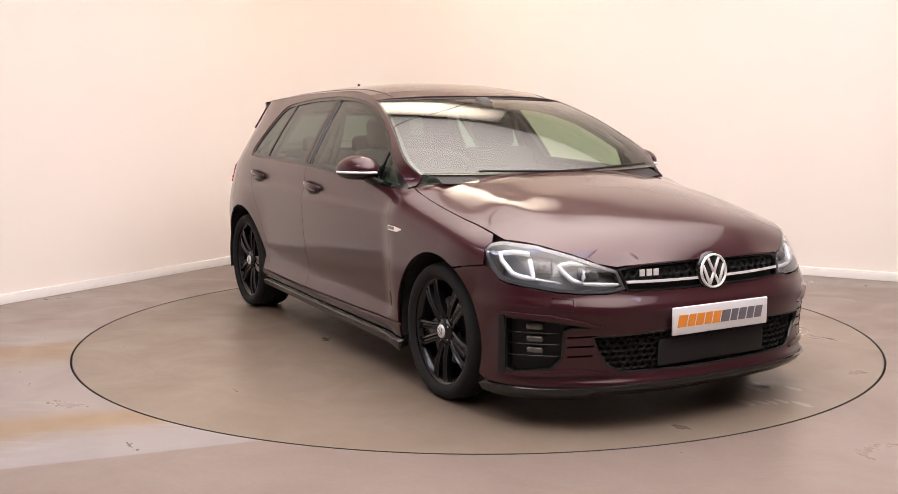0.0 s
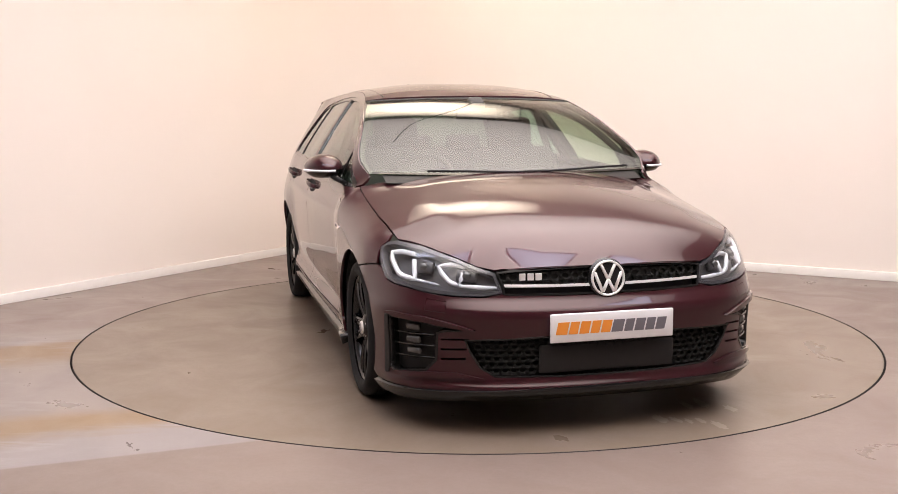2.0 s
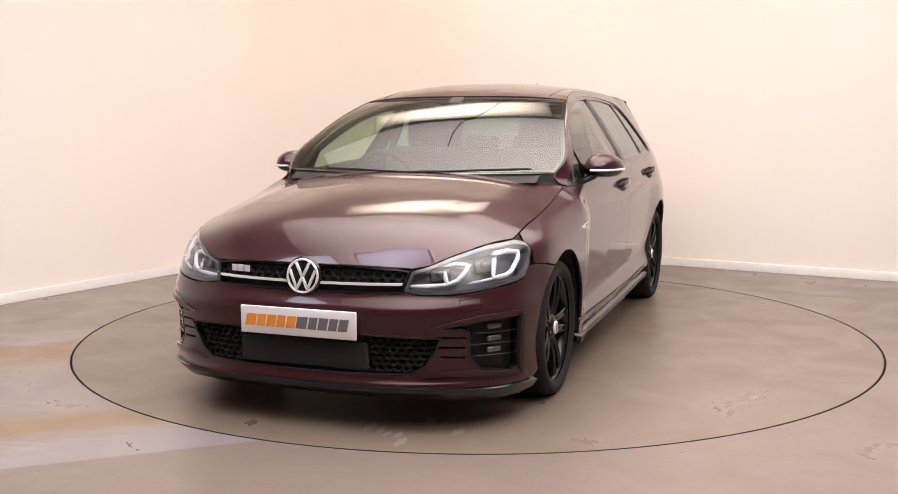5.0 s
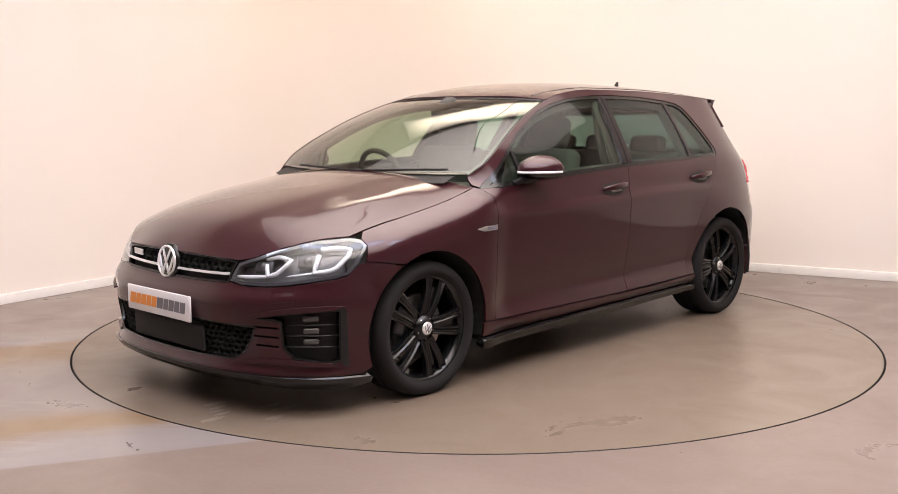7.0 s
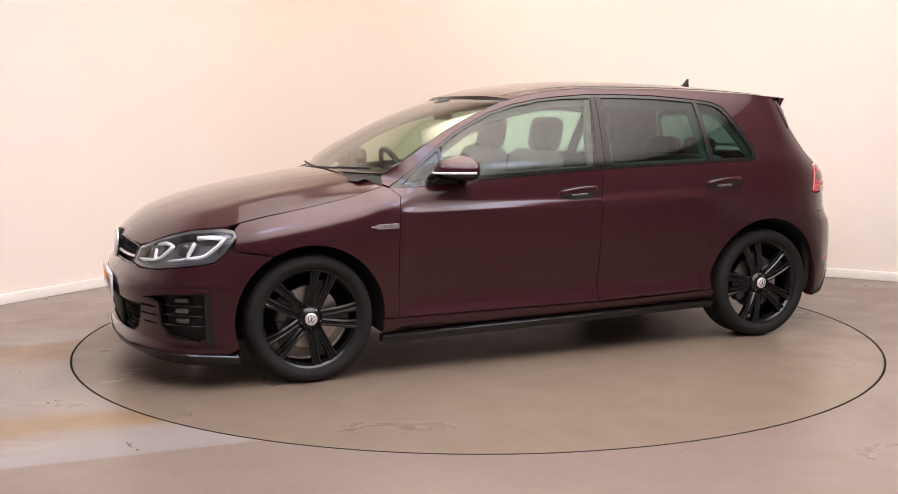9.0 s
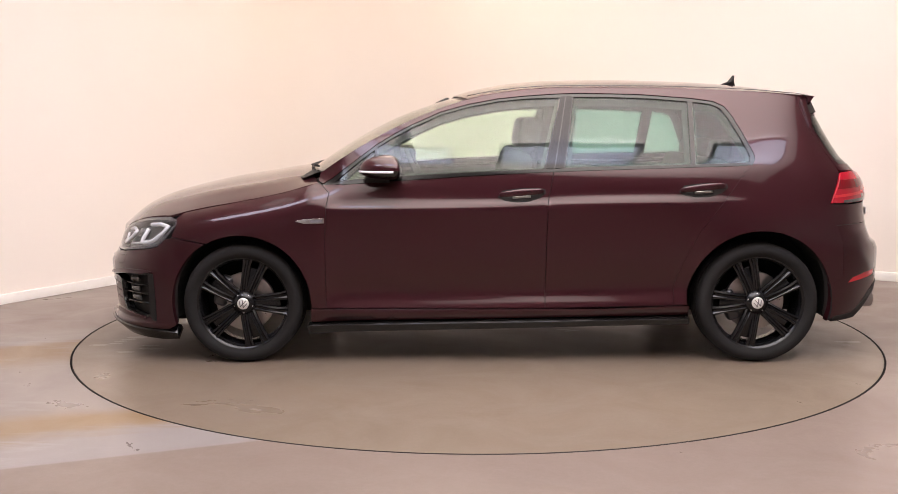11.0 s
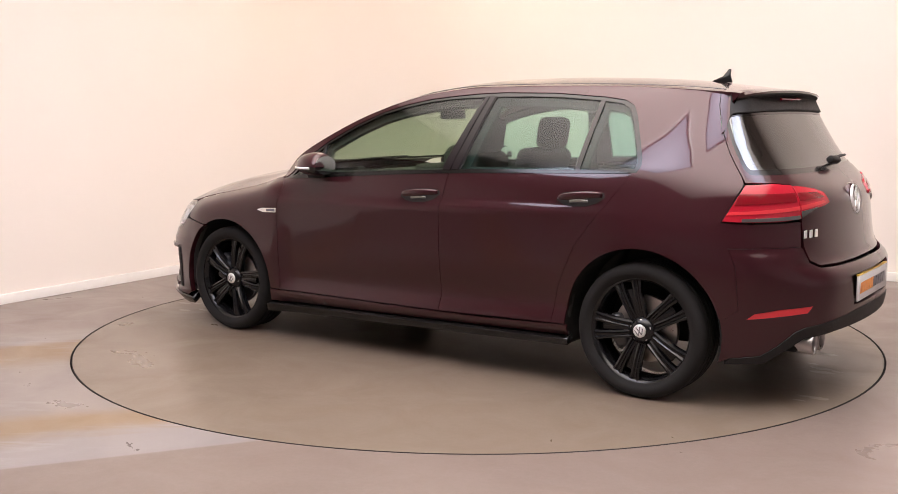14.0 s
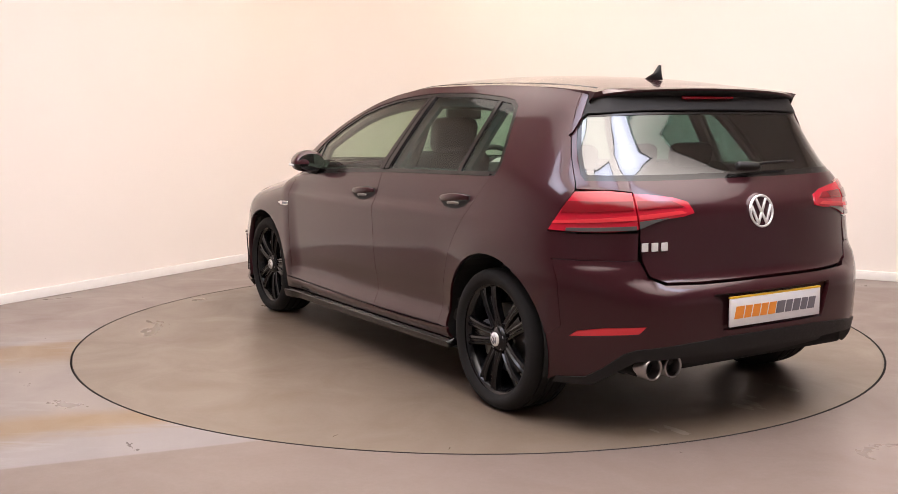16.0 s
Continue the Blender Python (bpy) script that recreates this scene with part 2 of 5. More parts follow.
def inset(poly, d):
    """Moves the outline inwards by d."""
    sgn = 1 if area(poly) > 0 else -1
    n, out = len(poly), []
    for i in range(n):
        p, q, r = Vector(poly[i - 1]), Vector(poly[i]), Vector(poly[(i + 1) % n])
        a, b = (q - p).normalized(), (r - q).normalized()
        na, nb = Vector((-a.y, a.x)) * sgn, Vector((-b.y, b.x)) * sgn
        v = na + nb
        k = v.length_squared
        out.append(tuple(q + v * (2 * d / k if k > 0.8 else d)))
    return out


def panel(name, poly, surf, material, parent, holes=(), gap=0.002, lift=0.0, thick=0.012, grid=0.035, edge=0.02, label="", mirror=False):
    """A panel cut out of a curved surface: an outline with holes in the surface's own two coordinates, with turned-in edges."""
    loops = [dense(inset(poly, gap) if gap else poly, edge)] + [dense(h, edge) for h in holes]
    pts, edges = [], []
    for lp in loops:
        k = len(pts)
        pts += lp
        edges += [(k + i, k + (i + 1) % len(lp)) for i in range(len(lp))]
    arr = np.array(loops[0])
    lo, hi = arr.min(0), arr.max(0)
    gx, gy = np.meshgrid(np.arange(lo[0] + grid / 2, hi[0], grid), np.arange(lo[1] + grid / 2, hi[1], grid))
    g = np.stack([gx.ravel(), gy.ravel()], 1)
    keep = inside(g, loops[0])
    for h in loops[1:]:
        keep &= ~inside(g, h)
    g = g[keep]
    edge_pts = np.array(pts)
    if len(g):
        near = np.min(np.hypot(g[:, None, 0] - edge_pts[None, :, 0], g[:, None, 1] - edge_pts[None, :, 1]), axis=1)
        g = g[near > grid * 0.38]
    vs, _, fs, *_ = geometry.delaunay_2d_cdt([Vector(p) for p in pts] + [Vector(p) for p in g], edges, [], 0, 1e-6)
    v2 = np.array([tuple(v) for v in vs])
    fs = [tuple(f) for f in fs]
    cen = np.array([v2[list(f)].mean(0) for f in fs])
    ok = inside(cen, loops[0])
    for h in loops[1:]:
        ok &= ~inside(cen, h)
    fs = [f for f, k in zip(fs, ok) if k]
    e = 0.008
    P = surf(v2[:, 0], v2[:, 1])
    du = surf(v2[:, 0] + e, v2[:, 1]) - surf(v2[:, 0] - e, v2[:, 1])
    dv = surf(v2[:, 0], v2[:, 1] + e) - surf(v2[:, 0], v2[:, 1] - e)
    N = np.cross(du, dv)
    N /= np.linalg.norm(N, axis=1, keepdims=True) + 1e-12
    a, b, c = (np.array(q) for q in zip(*fs))
    flip = (np.cross(P[b] - P[a], P[c] - P[a]) * N[a]).sum() < 0
    if flip:
        fs = [f[::-1] for f in fs]
    P = P + N * lift
    # turned-in rim
    count = {}
    for f in fs:
        for i in range(3):
            q = (f[i], f[(i + 1) % 3])
            count[tuple(sorted(q))] = q if tuple(sorted(q)) not in count else None
    rim = [q for q in count.values() if q]
    out = {}
    for i, j in rim:
        t = np.cross(P[j] - P[i], N[i])
        t /= np.linalg.norm(t) + 1e-12
        for v in (i, j):
            out[v] = out.get(v, 0) + t
    verts, norms, idx = list(P), list(N), {}
    for v, t in out.items():
        t = t / (np.linalg.norm(t) + 1e-12)
        idx[v] = len(verts)
        verts += [P[v] + t * 0.0004 - N[v] * 0.0006, P[v] - N[v] * thick]
        nn = t + 0.3 * N[v]
        norms += [nn / (np.linalg.norm(nn) + 1e-12), t]
    faces = list(fs)
    for i, j in rim:
        faces.append((j, i, idx[i] + 0, idx[j] + 0))
        faces.append((idx[j], idx[i], idx[i] + 1, idx[j] + 1))
    verts, norms = np.array(verts), np.array(norms)
    if mirror:
        verts, norms = verts * (1, -1, 1), norms * (1, -1, 1)
        faces = [f[::-1] for f in faces]
    me = bpy.data.meshes.new(name)
    me.from_pydata(verts.tolist(), [], faces)
    me.polygons.foreach_set("use_smooth", [True] * len(me.polygons))
    me.normals_split_custom_set_from_vertices(norms.tolist())
    me.materials.append(material)
    ob = new(name, me)
    ob.parent = parent
    return tagged(ob, label)


def both(name, poly, surf, material, parent, **kw):
    return [panel(name, poly, surf, material, parent, **kw), panel(name, poly, surf, material, parent, mirror=True, **kw)]


def flat_surface(z):
    return lambda u, v: np.stack([u, v, np.full_like(u, z)], -1)


# ---------------------------------------------------------------- the room
LEFT_DIR, RIGHT_DIR = Vector((0.507, 0.862)), Vector((0.876, -0.482))
CORNER = Vector((-1.21, 4.16))


def room_outline():
    """The floor plan, clockwise from the far end of the left wall; the studio corner is rounded."""
    r = 1.1
    a, b = CORNER - LEFT_DIR * r, CORNER + RIGHT_DIR * r
    pts = [CORNER - LEFT_DIR * 13.0]
    for k in range(17):
        t = k / 16
        pts.append(a.lerp(CORNER, t).lerp(CORNER.lerp(b, t), t))
    pts.append(CORNER + RIGHT_DIR * 12.0)
    pts.append(pts[-1] - LEFT_DIR * 13.0)
    return pts


def build_wall(name, pts, height, thick, label, material=None):
    bm = bmesh.new()
    rows = []
    for i, p in enumerate(pts):
        d = (pts[min(i + 1, len(pts) - 1)] - pts[max(i - 1, 0)]).normalized()
        n = Vector((-d.y, d.x))
        q = p + n * thick
        rows.append([bm.verts.new((p.x, p.y, -0.15)), bm.verts.new((p.x, p.y, height)), bm.verts.new((q.x, q.y, height)), bm.verts.new((q.x, q.y, -0.15))])
    for a, b in zip(rows, rows[1:]):
        for k in range(4):
            bm.faces.new((a[k], a[(k + 1) % 4], b[(k + 1) % 4], b[k]))
    bm.faces.new(rows[0][::-1])
    bm.faces.new(rows[-1])
    bmesh.ops.recalc_face_normals(bm, faces=bm.faces)
    ob = sharpen(part(name, bm, material or WALL, None))
    return tagged(ob, label, "wall", kind="structure")


def build_baseboard(name, pts):
    bm = bmesh.new()
    rows = []
    prof = [(0.0, 0.001), (-0.016, 0.001), (-0.016, 0.058), (-0.012, 0.066), (0.0, 0.069)]
    for i, p in enumerate(pts):
        d = (pts[min(i + 1, len(pts) - 1)] - pts[max(i - 1, 0)]).normalized()
        n = Vector((-d.y, d.x))
        rows.append([bm.verts.new((p.x + n.x * (o - 0.001), p.y + n.y * (o - 0.001), z)) for o, z in prof])
    for a, b in zip(rows, rows[1:]):
        for k in range(len(prof) - 1):
            bm.faces.new((a[k], a[k + 1], b[k + 1], b[k]))
    bmesh.ops.recalc_face_normals(bm, faces=bm.faces)
    return tagged(sharpen(part(name, bm, SKIRTING)), "white painted skirting board along the studio wall", "baseboard", kind="structure")


RT = 2.2495
ROOM_H = 3.5


def build_room():
    plan = room_outline()
    build_wall("wall_studio", plan[:-1], ROOM_H, 0.15, "plain warm white painted studio wall with rounded corner")
    # unseen wall added behind the camera, its tone set for reflections in the car
    build_wall("wall_back", [plan[-2], plan[-1], plan[0]], ROOM_H, 0.15, "unseen pale grey wall closing the studio, toned for reflections", DARKWALL)
    build_baseboard("baseboard", plan[:-1])
    ring = [(math.cos(2 * math.pi * k / 160) * (RT + 0.005), math.sin(2 * math.pi * k / 160) * (RT + 0.005)) for k in range(160)]
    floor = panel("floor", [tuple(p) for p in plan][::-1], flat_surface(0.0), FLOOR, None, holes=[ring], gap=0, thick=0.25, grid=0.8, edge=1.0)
    # near-black ring on the floor's edge: the gap's shade put into colour
    bm = bmesh.new()
    lathe(bm, [(RT + 0.0045, -0.2), (RT + 0.0045, -0.001), (RT + 0.0058, 0.0005)], 160, "Z")
    tagged(part("pit_gap_shade", bm, GAP), "near-black ring painting shade into the turntable gap", "rim", kind="structure")
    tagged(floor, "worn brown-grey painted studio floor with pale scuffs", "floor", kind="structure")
    bm = bmesh.new()
    bmesh.ops.create_circle(bm, cap_ends=True, segments=96, radius=RT + 0.2, matrix=Matrix.Translation((0, 0, -0.21)))
    tagged(part("turntable_pit", bm, GAP), "dark pit in the floor below the turntable", "pit", kind="structure")
    bm = bmesh.new()
    bm.faces.new([bm.verts.new((p.x, p.y, ROOM_H)) for p in plan])
    g = bmesh.ops.extrude_face_region(bm, geom=bm.faces[:])
    bmesh.ops.translate(bm, verts=[v for v in g["geom"] if isinstance(v, bmesh.types.BMVert)], vec=(0, 0, 0.12))
    bmesh.ops.recalc_face_normals(bm, faces=bm.faces)
    tagged(part("ceiling", bm, CEILING, smooth=False), "off-white studio ceiling above the turntable", "ceiling", kind="structure")


def build_ceiling_light(m, w, d, material, label):
    light = new("ceiling_light")
    light.matrix_basis = m
    tagged(light, label, "ceiling light", "studio ceiling lights")
    bm = bmesh.new()
    for sx in (-1, 1):
        box(bm, sx * w / 2, 0, 0.02, 0.03, d + 0.03, 0.05, 0.004)
        box(bm, 0, sx * d / 2, 0.02, w - 0.03, 0.03, 0.05, 0.004)
    part("frame", bm, METAL, light, smooth=False)
    bm = bmesh.new()
    box(bm, 0, 0, 0.022, w - 0.034, d - 0.034, 0.02)
    part("diffuser", bm, material, light, smooth=False)
    return light


build_room()
# an added overhead panel for fill, a warm strip, and a row of cooler lamps on the camera's side
SOFT = soft_glow("overhead_fill_diffuser", (1.0, 0.888, 0.834), 7.5, 0.14)
LAMP = soft_glow("lamp_diffuser", (0.80, 0.82, 1.0), 11.0, 0.60)
STRIP = soft_glow("strip_diffuser", (1.0, 0.84, 0.66), 8.0, 0.04)
build_ceiling_light(pose(0.6, -1.9, ROOM_H - 0.048), 5.7, 7.0, SOFT, "large glowing fill panel added over the turntable")
build_ceiling_light(pose(-0.35, 2.4, ROOM_H - 0.048), 2.2, 1.3, STRIP, "warm strip light near the studio corner")
first = build_ceiling_light(pose(-2.4, -2.3, ROOM_H - 0.12), 1.1, 1.0, LAMP, "small cool white lamp below the ceiling")
for x, y in ((-0.8, -2.3), (0.8, -2.3), (2.4, -2.3)):
    copy_thing(first, pose(x, y, ROOM_H - 0.12))


def build_cable():
    bm = bmesh.new()
    pts = [(-0.62 + 1.05 * t, 0.55 + 3.1 * t + 0.10 * math.sin(9 * t), ROOM_H - 0.075 - 0.02 * math.sin(math.pi * t)) for t in [k / 24 for k in range(25)]]
    tube(bm, pts, 0.009, 6)
    tagged(part("ceiling_cable", bm, GAP), "thin black cable slung under the ceiling", "cable")


build_cable()


def build_turntable():
    bm = bmesh.new()
    r = RT - 0.004
    lathe(bm, [(0.0, 0.0), (0.8, 0.0), (1.6, 0.0), (r - 0.004, 0.0), (r, -0.004), (r, -0.2)], 192, "Z")
    bmesh.ops.remove_doubles(bm, verts=bm.verts, dist=1e-5)
    bmesh.ops.recalc_face_normals(bm, faces=bm.faces)
    ob = sharpen(part("turntable", bm, DISC))
    # matching ring on the disc's edge, coloured near black as the gap's shade
    bm = bmesh.new()
    lathe(bm, [(r - 0.0015, 0.0005), (r + 0.001, 0.0005), (r + 0.0015, -0.19)], 192, "Z")
    part("edge_gap_shade", bm, GAP, ob, "near-black ring round the disc, painted as the gap's shade")
    return tagged(ob, "round brown-grey turntable flush with the studio floor", "turntable")


turntable = build_turntable()


# ---------------------------------------------------------------- body surface of the car
# Plan of the body at mid height, front centre to rear centre; x forward, y to the car's left.
PLAN = [(2.130, 0), (2.122, 0.22), (2.090, 0.44), (2.010, 0.632), (1.875, 0.774), (1.70, 0.845), (1.5, 0.876), (1.3, 0.882), (0.9, 0.884), (0.3, 0.888),
        (-0.3, 0.888), (-0.9, 0.884), (-1.3, 0.884), (-1.55, 0.866), (-1.75, 0.815), (-1.90, 0.70), (-1.975, 0.53), (-2.022, 0.28), (-2.040, 0)]


def plan_curve():
    p = np.array([(PLAN[1][0], -PLAN[1][1])] + PLAN + [(PLAN[-2][0], -PLAN[-2][1])])
    out = []
    for i in range(1, len(p) - 2):
        t = np.linspace(0, 1, 40, endpoint=False)[:, None]
        a, b, c, d = p[i - 1], p[i], p[i + 1], p[i + 2]
        out.append(0.5 * (2 * b + (c - a) * t + (2 * a - 5 * b + 4 * c - d) * t**2 + (3 * b - a - 3 * c + d) * t**3))
    out = np.vstack(out + [p[-2:-1]])
    s = np.concatenate([[0], np.cumsum(np.hypot(*np.diff(out, axis=0).T))])
    grid = np.linspace(0, s[-1], 601)
    xy = np.stack([np.interp(grid, s, out[:, 0]), np.interp(grid, s, out[:, 1])], 1)
    for _ in range(30):
        xy[1:-1] = 0.25 * xy[:-2] + 0.5 * xy[1:-1] + 0.25 * xy[2:]
    return grid, xy


SGRID, SXY = plan_curve()
SLEN = SGRID[-1]
_t = np.gradient(SXY, SGRID, axis=0)
_t /= np.linalg.norm(_t, axis=1, keepdims=True)
SNORM = np.stack([_t[:, 1], -_t[:, 0]], 1)
SNORM[0], SNORM[-1] = (1, 0), (-1, 0)
for _ in range(140):
    SNORM[1:-1] = 0.25 * SNORM[:-2] + 0.5 * SNORM[1:-1] + 0.25 * SNORM[2:]
SNORM /= np.linalg.norm(SNORM, axis=1, keepdims=True)


def sx(x):
    """Way round the body to the flank at x."""
    return float(np.interp(-x, -SXY[:, 0], SGRID))


def sf(y):
    """Way round the body to the nose at y (front half)."""
    h = SGRID < sx(0.9)
    return float(np.interp(y, SXY[h, 1], SGRID[h]))


def sr(y):
    """Way round the body to the tail at y (rear half)."""
    h = SGRID > sx(-0.9)
    return float(np.interp(-y, -SXY[h, 1], SGRID[h]))


HOODCUT_X, HOODCUT_Z = [0.90, 1.10, 1.35, 1.50, 1.66], [0.930, 0.872, 0.822, 0.796, 0.764]


def hood_z(x):
    return float(pchip(HOODCUT_X, HOODCUT_Z, x))


def wing_profile(x):
    """Front wing: rounded shoulder below the bonnet's shut line."""
    h = hood_z(x)
    return [(0.10, -0.055), (0.20, -0.016), (0.35, 0.004), (0.50, 0.012), (h - 0.16, 0.014), (h - 0.11, 0.008), (h - 0.065, -0.010), (h - 0.03, -0.045), (h, -0.104), (h + 0.03, -0.165)]


# How far the skin stands out from the plan, height by height, at stations round the body.
GLASSHOUSE = [(1.00, -0.052), (1.10, -0.112), (1.20, -0.178), (1.30, -0.250), (1.345, -0.285), (1.38, -0.315), (1.41, -0.350)]
STATIONS = [
    (0.0, [(0.08, -0.10), (0.15, -0.02), (0.19, 0.030), (0.215, 0.012), (0.25, 0.004), (0.40, 0.026), (0.49, 0.032), (0.505, 0.022), (0.55, -0.012), (0.60, -0.025), (0.66, -0.035), (0.72, -0.07)]),
    (sf(0.45), [(0.08, -0.10), (0.15, -0.02), (0.19, 0.028), (0.215, 0.010), (0.25, 0.002), (0.40, 0.022), (0.49, 0.028), (0.51, 0.018), (0.55, -0.012), (0.60, -0.028), (0.66, -0.052), (0.72, -0.10)]),
    (sf(0.70), [(0.08, -0.10), (0.14, -0.02), (0.185, 0.018), (0.215, 0.004), (0.30, 0.004), (0.42, 0.012), (0.50, 0.016), (0.54, 0.0), (0.60, -0.020), (0.66, -0.048), (0.72, -0.088), (0.78, -0.16)]),
    (sx(1.66), [(0.08, -0.07), (0.14, -0.015), (0.19, 0.008), (0.30, 0.008), (0.45, 0.012), (0.55, 0.006), (0.62, 0.002), (0.68, -0.012), (0.72, -0.036), (0.757, -0.080), (0.79, -0.14)]),
    *[(sx(x), wing_profile(x)) for x in (1.54, 1.44, 1.34, 1.24, 1.14, 1.04, 0.95)],
    (sx(0.78), [(0.10, -0.07), (0.17, -0.052), (0.225, -0.032), (0.245, -0.005), (0.272, -0.004), (0.30, -0.014), (0.35, -0.030), (0.38, -0.029), (0.45, -0.019), (0.60, -0.006), (0.72, 0.0), (0.785, 0.003), (0.797, 0.0), (0.81, -0.010), (0.88, -0.036), (0.94, -0.066), (1.00, -0.096), (1.10, -0.142), (1.20, -0.196), (1.30, -0.258), (1.345, -0.288), (1.38, -0.315), (1.41, -0.350)]),
    (sx(0.0), [(0.10, -0.07), (0.17, -0.052), (0.235, -0.030), (0.255, -0.005), (0.28, -0.004), (0.31, -0.014), (0.365, -0.034), (0.40, -0.032), (0.47, -0.019), (0.60, -0.005), (0.74, 0.002), (0.802, 0.005), (0.812, 0.0), (0.824, -0.010), (0.93, -0.034)] + GLASSHOUSE),
    (sx(-0.85), [(0.10, -0.07), (0.17, -0.052), (0.25, -0.030), (0.27, -0.005), (0.295, -0.004), (0.33, -0.014), (0.385, -0.030), (0.42, -0.028), (0.48, -0.017), (0.60, -0.003), (0.76, 0.004), (0.822, 0.006), (0.833, 0.001), (0.845, -0.009), (0.94, -0.030)] + GLASSHOUSE),
    (sx(-1.3), [(0.10, -0.06), (0.22, -0.02), (0.40, 0.010), (0.60, 0.021), (0.71, 0.019), (0.80, 0.005), (0.86, -0.010), (0.93, -0.029)] + GLASSHOUSE),
    (sx(-1.60), [(0.10, -0.06), (0.20, -0.005), (0.40, 0.013), (0.60, 0.022), (0.70, 0.019), (0.78, 0.006), (0.86, -0.014), (0.94, -0.036), (1.00, -0.060), (1.10, -0.108), (1.20, -0.165), (1.30, -0.222), (1.345, -0.250), (1.38, -0.275)]),
    (sr(0.73), [(0.12, -0.07), (0.20, -0.015), (0.30, 0.010), (0.45, 0.022), (0.58, 0.024), (0.65, 0.012), (0.69, -0.008), (0.80, -0.022), (0.90, -0.032), (0.95, -0.048), (1.00, -0.082), (1.027, -0.105), (1.10, -0.160), (1.215, -0.238), (1.256, -0.265), (1.38, -0.330)]),
    (sr(0.45), [(0.12, -0.06), (0.20, 0.0), (0.30, 0.045), (0.36, 0.062), (0.54, 0.068), (0.585, 0.052), (0.625, 0.0), (0.70, -0.014), (0.80, -0.026), (0.89, -0.040), (0.95, -0.082), (1.027, -0.163), (1.256, -0.305), (1.38, -0.375)]),
    (SLEN, [(0.12, -0.06), (0.20, 0.0), (0.30, 0.045), (0.36, 0.062), (0.54, 0.068), (0.585, 0.050), (0.625, -0.004), (0.70, -0.018), (0.80, -0.030), (0.89, -0.048), (0.95, -0.106), (1.027, -0.190), (1.256, -0.340), (1.38, -0.408)]),
]
ZGRID = np.arange(0.08, 1.4501, 0.005)


def skin_table():
    col = np.array([pchip(*zip(*prof), ZGRID) for _, prof in STATIONS])
    ss = [s for s, _ in STATIONS]
    tab = np.array([pchip(ss, col[:, k], SGRID) for k in range(len(ZGRID))])
    for _ in range(8):
        tab[:, 1:-1] = 0.25 * tab[:, :-2] + 0.5 * tab[:, 1:-1] + 0.25 * tab[:, 2:]
    up, back = ZGRID > 0.97, SGRID > sx(-1.2)
    for _ in range(160):
        new_rows = tab.copy()
        new_rows[:, 1:-1] = 0.25 * tab[:, :-2] + 0.5 * tab[:, 1:-1] + 0.25 * tab[:, 2:]
        new_rows[:, -1] = 0.5 * (tab[:, -1] + tab[:, -2])
        tab[np.ix_(up, back)] = new_rows[np.ix_(up, back)]
    for _ in range(3):
        tab[1:-1] = 0.25 * tab[:-2] + 0.5 * tab[1:-1] + 0.25 * tab[2:]
    return tab


SKIN = skin_table()
SKINX = SXY[:, 0] + SNORM[:, 0] * SKIN
SKINY = SXY[:, 1] + SNORM[:, 1] * SKIN
_back = SGRID > sx(-1.25)
for _tab, _end in ((SKINX, 1.0), (SKINY, -1.0)):
    # the upper tail is one broad curve, with soft shoulders
    for _ in range(320):
        _n = _tab.copy()
        _n[:, 1:-1] = 0.25 * _tab[:, :-2] + 0.5 * _tab[:, 1:-1] + 0.25 * _tab[:, 2:]
        _n[:, -1] = 0.5 * _tab[:, -1] + 0.25 * (1 + _end) * _tab[:, -2]
        _w = (np.clip((ZGRID - 0.80) / 0.26, 0, 1) ** 1.5)[:, None] * _back[None, :]
        _tab += (_n - _tab) * _w
    for _ in range(36):
        _n = _tab.copy()
        _n[1:-1] = 0.25 * _tab[:-2] + 0.5 * _tab[1:-1] + 0.25 * _tab[2:]
        _tab += (_n - _tab) * np.clip((ZGRID - 0.88) / 0.06, 0, 1)[:, None]


def skin(s, z):
    """Point of the body's skin, s round from the front centre (negative: right side), z up."""
    s, z = np.asarray(s, float), np.asarray(z, float)
    sign = np.where(s < 0, -1.0, 1.0)
    q = np.abs(s)
    sign = np.where(q > SLEN, -sign, sign)
    q = np.where(q > SLEN, 2 * SLEN - q, q)
    fs = np.clip(q / SGRID[1], 0, len(SGRID) - 1.001)
    fz = np.clip((z - ZGRID[0]) / 0.005, 0, len(ZGRID) - 1.001)
    i, k = fs.astype(int), fz.astype(int)
    a, b = fs - i, fz - k

    def mixed(tab):
        return (tab[k, i] * (1 - a) + tab[k, i + 1] * a) * (1 - b) + (tab[k + 1, i] * (1 - a) + tab[k + 1, i + 1] * a) * b

    return np.stack([mixed(SKINX), mixed(SKINY) * sign, z], -1)


def skin_at(s, z):
    return Vector(skin(np.array([s]), np.array([z]))[0])


# edge of roof and windscreen on the flank: height by x
EDGE_X, EDGE_Z = [-1.66, -1.30, -0.80, -0.30, 0.0, 0.18, 0.32, 0.46, 0.62, 0.78, 0.93], [1.352, 1.380, 1.400, 1.403, 1.376, 1.338, 1.292, 1.236, 1.156, 1.062, 0.962]


def edge_z(x):
    return float(pchip(EDGE_X, EDGE_Z, x))


LAMP_TOP = [(sx(1.72), 0.748), (sf(0.77), 0.738), (sf(0.70), 0.720), (sf(0.62), 0.698), (sf(0.54), 0.670), (sf(0.46), 0.645)]
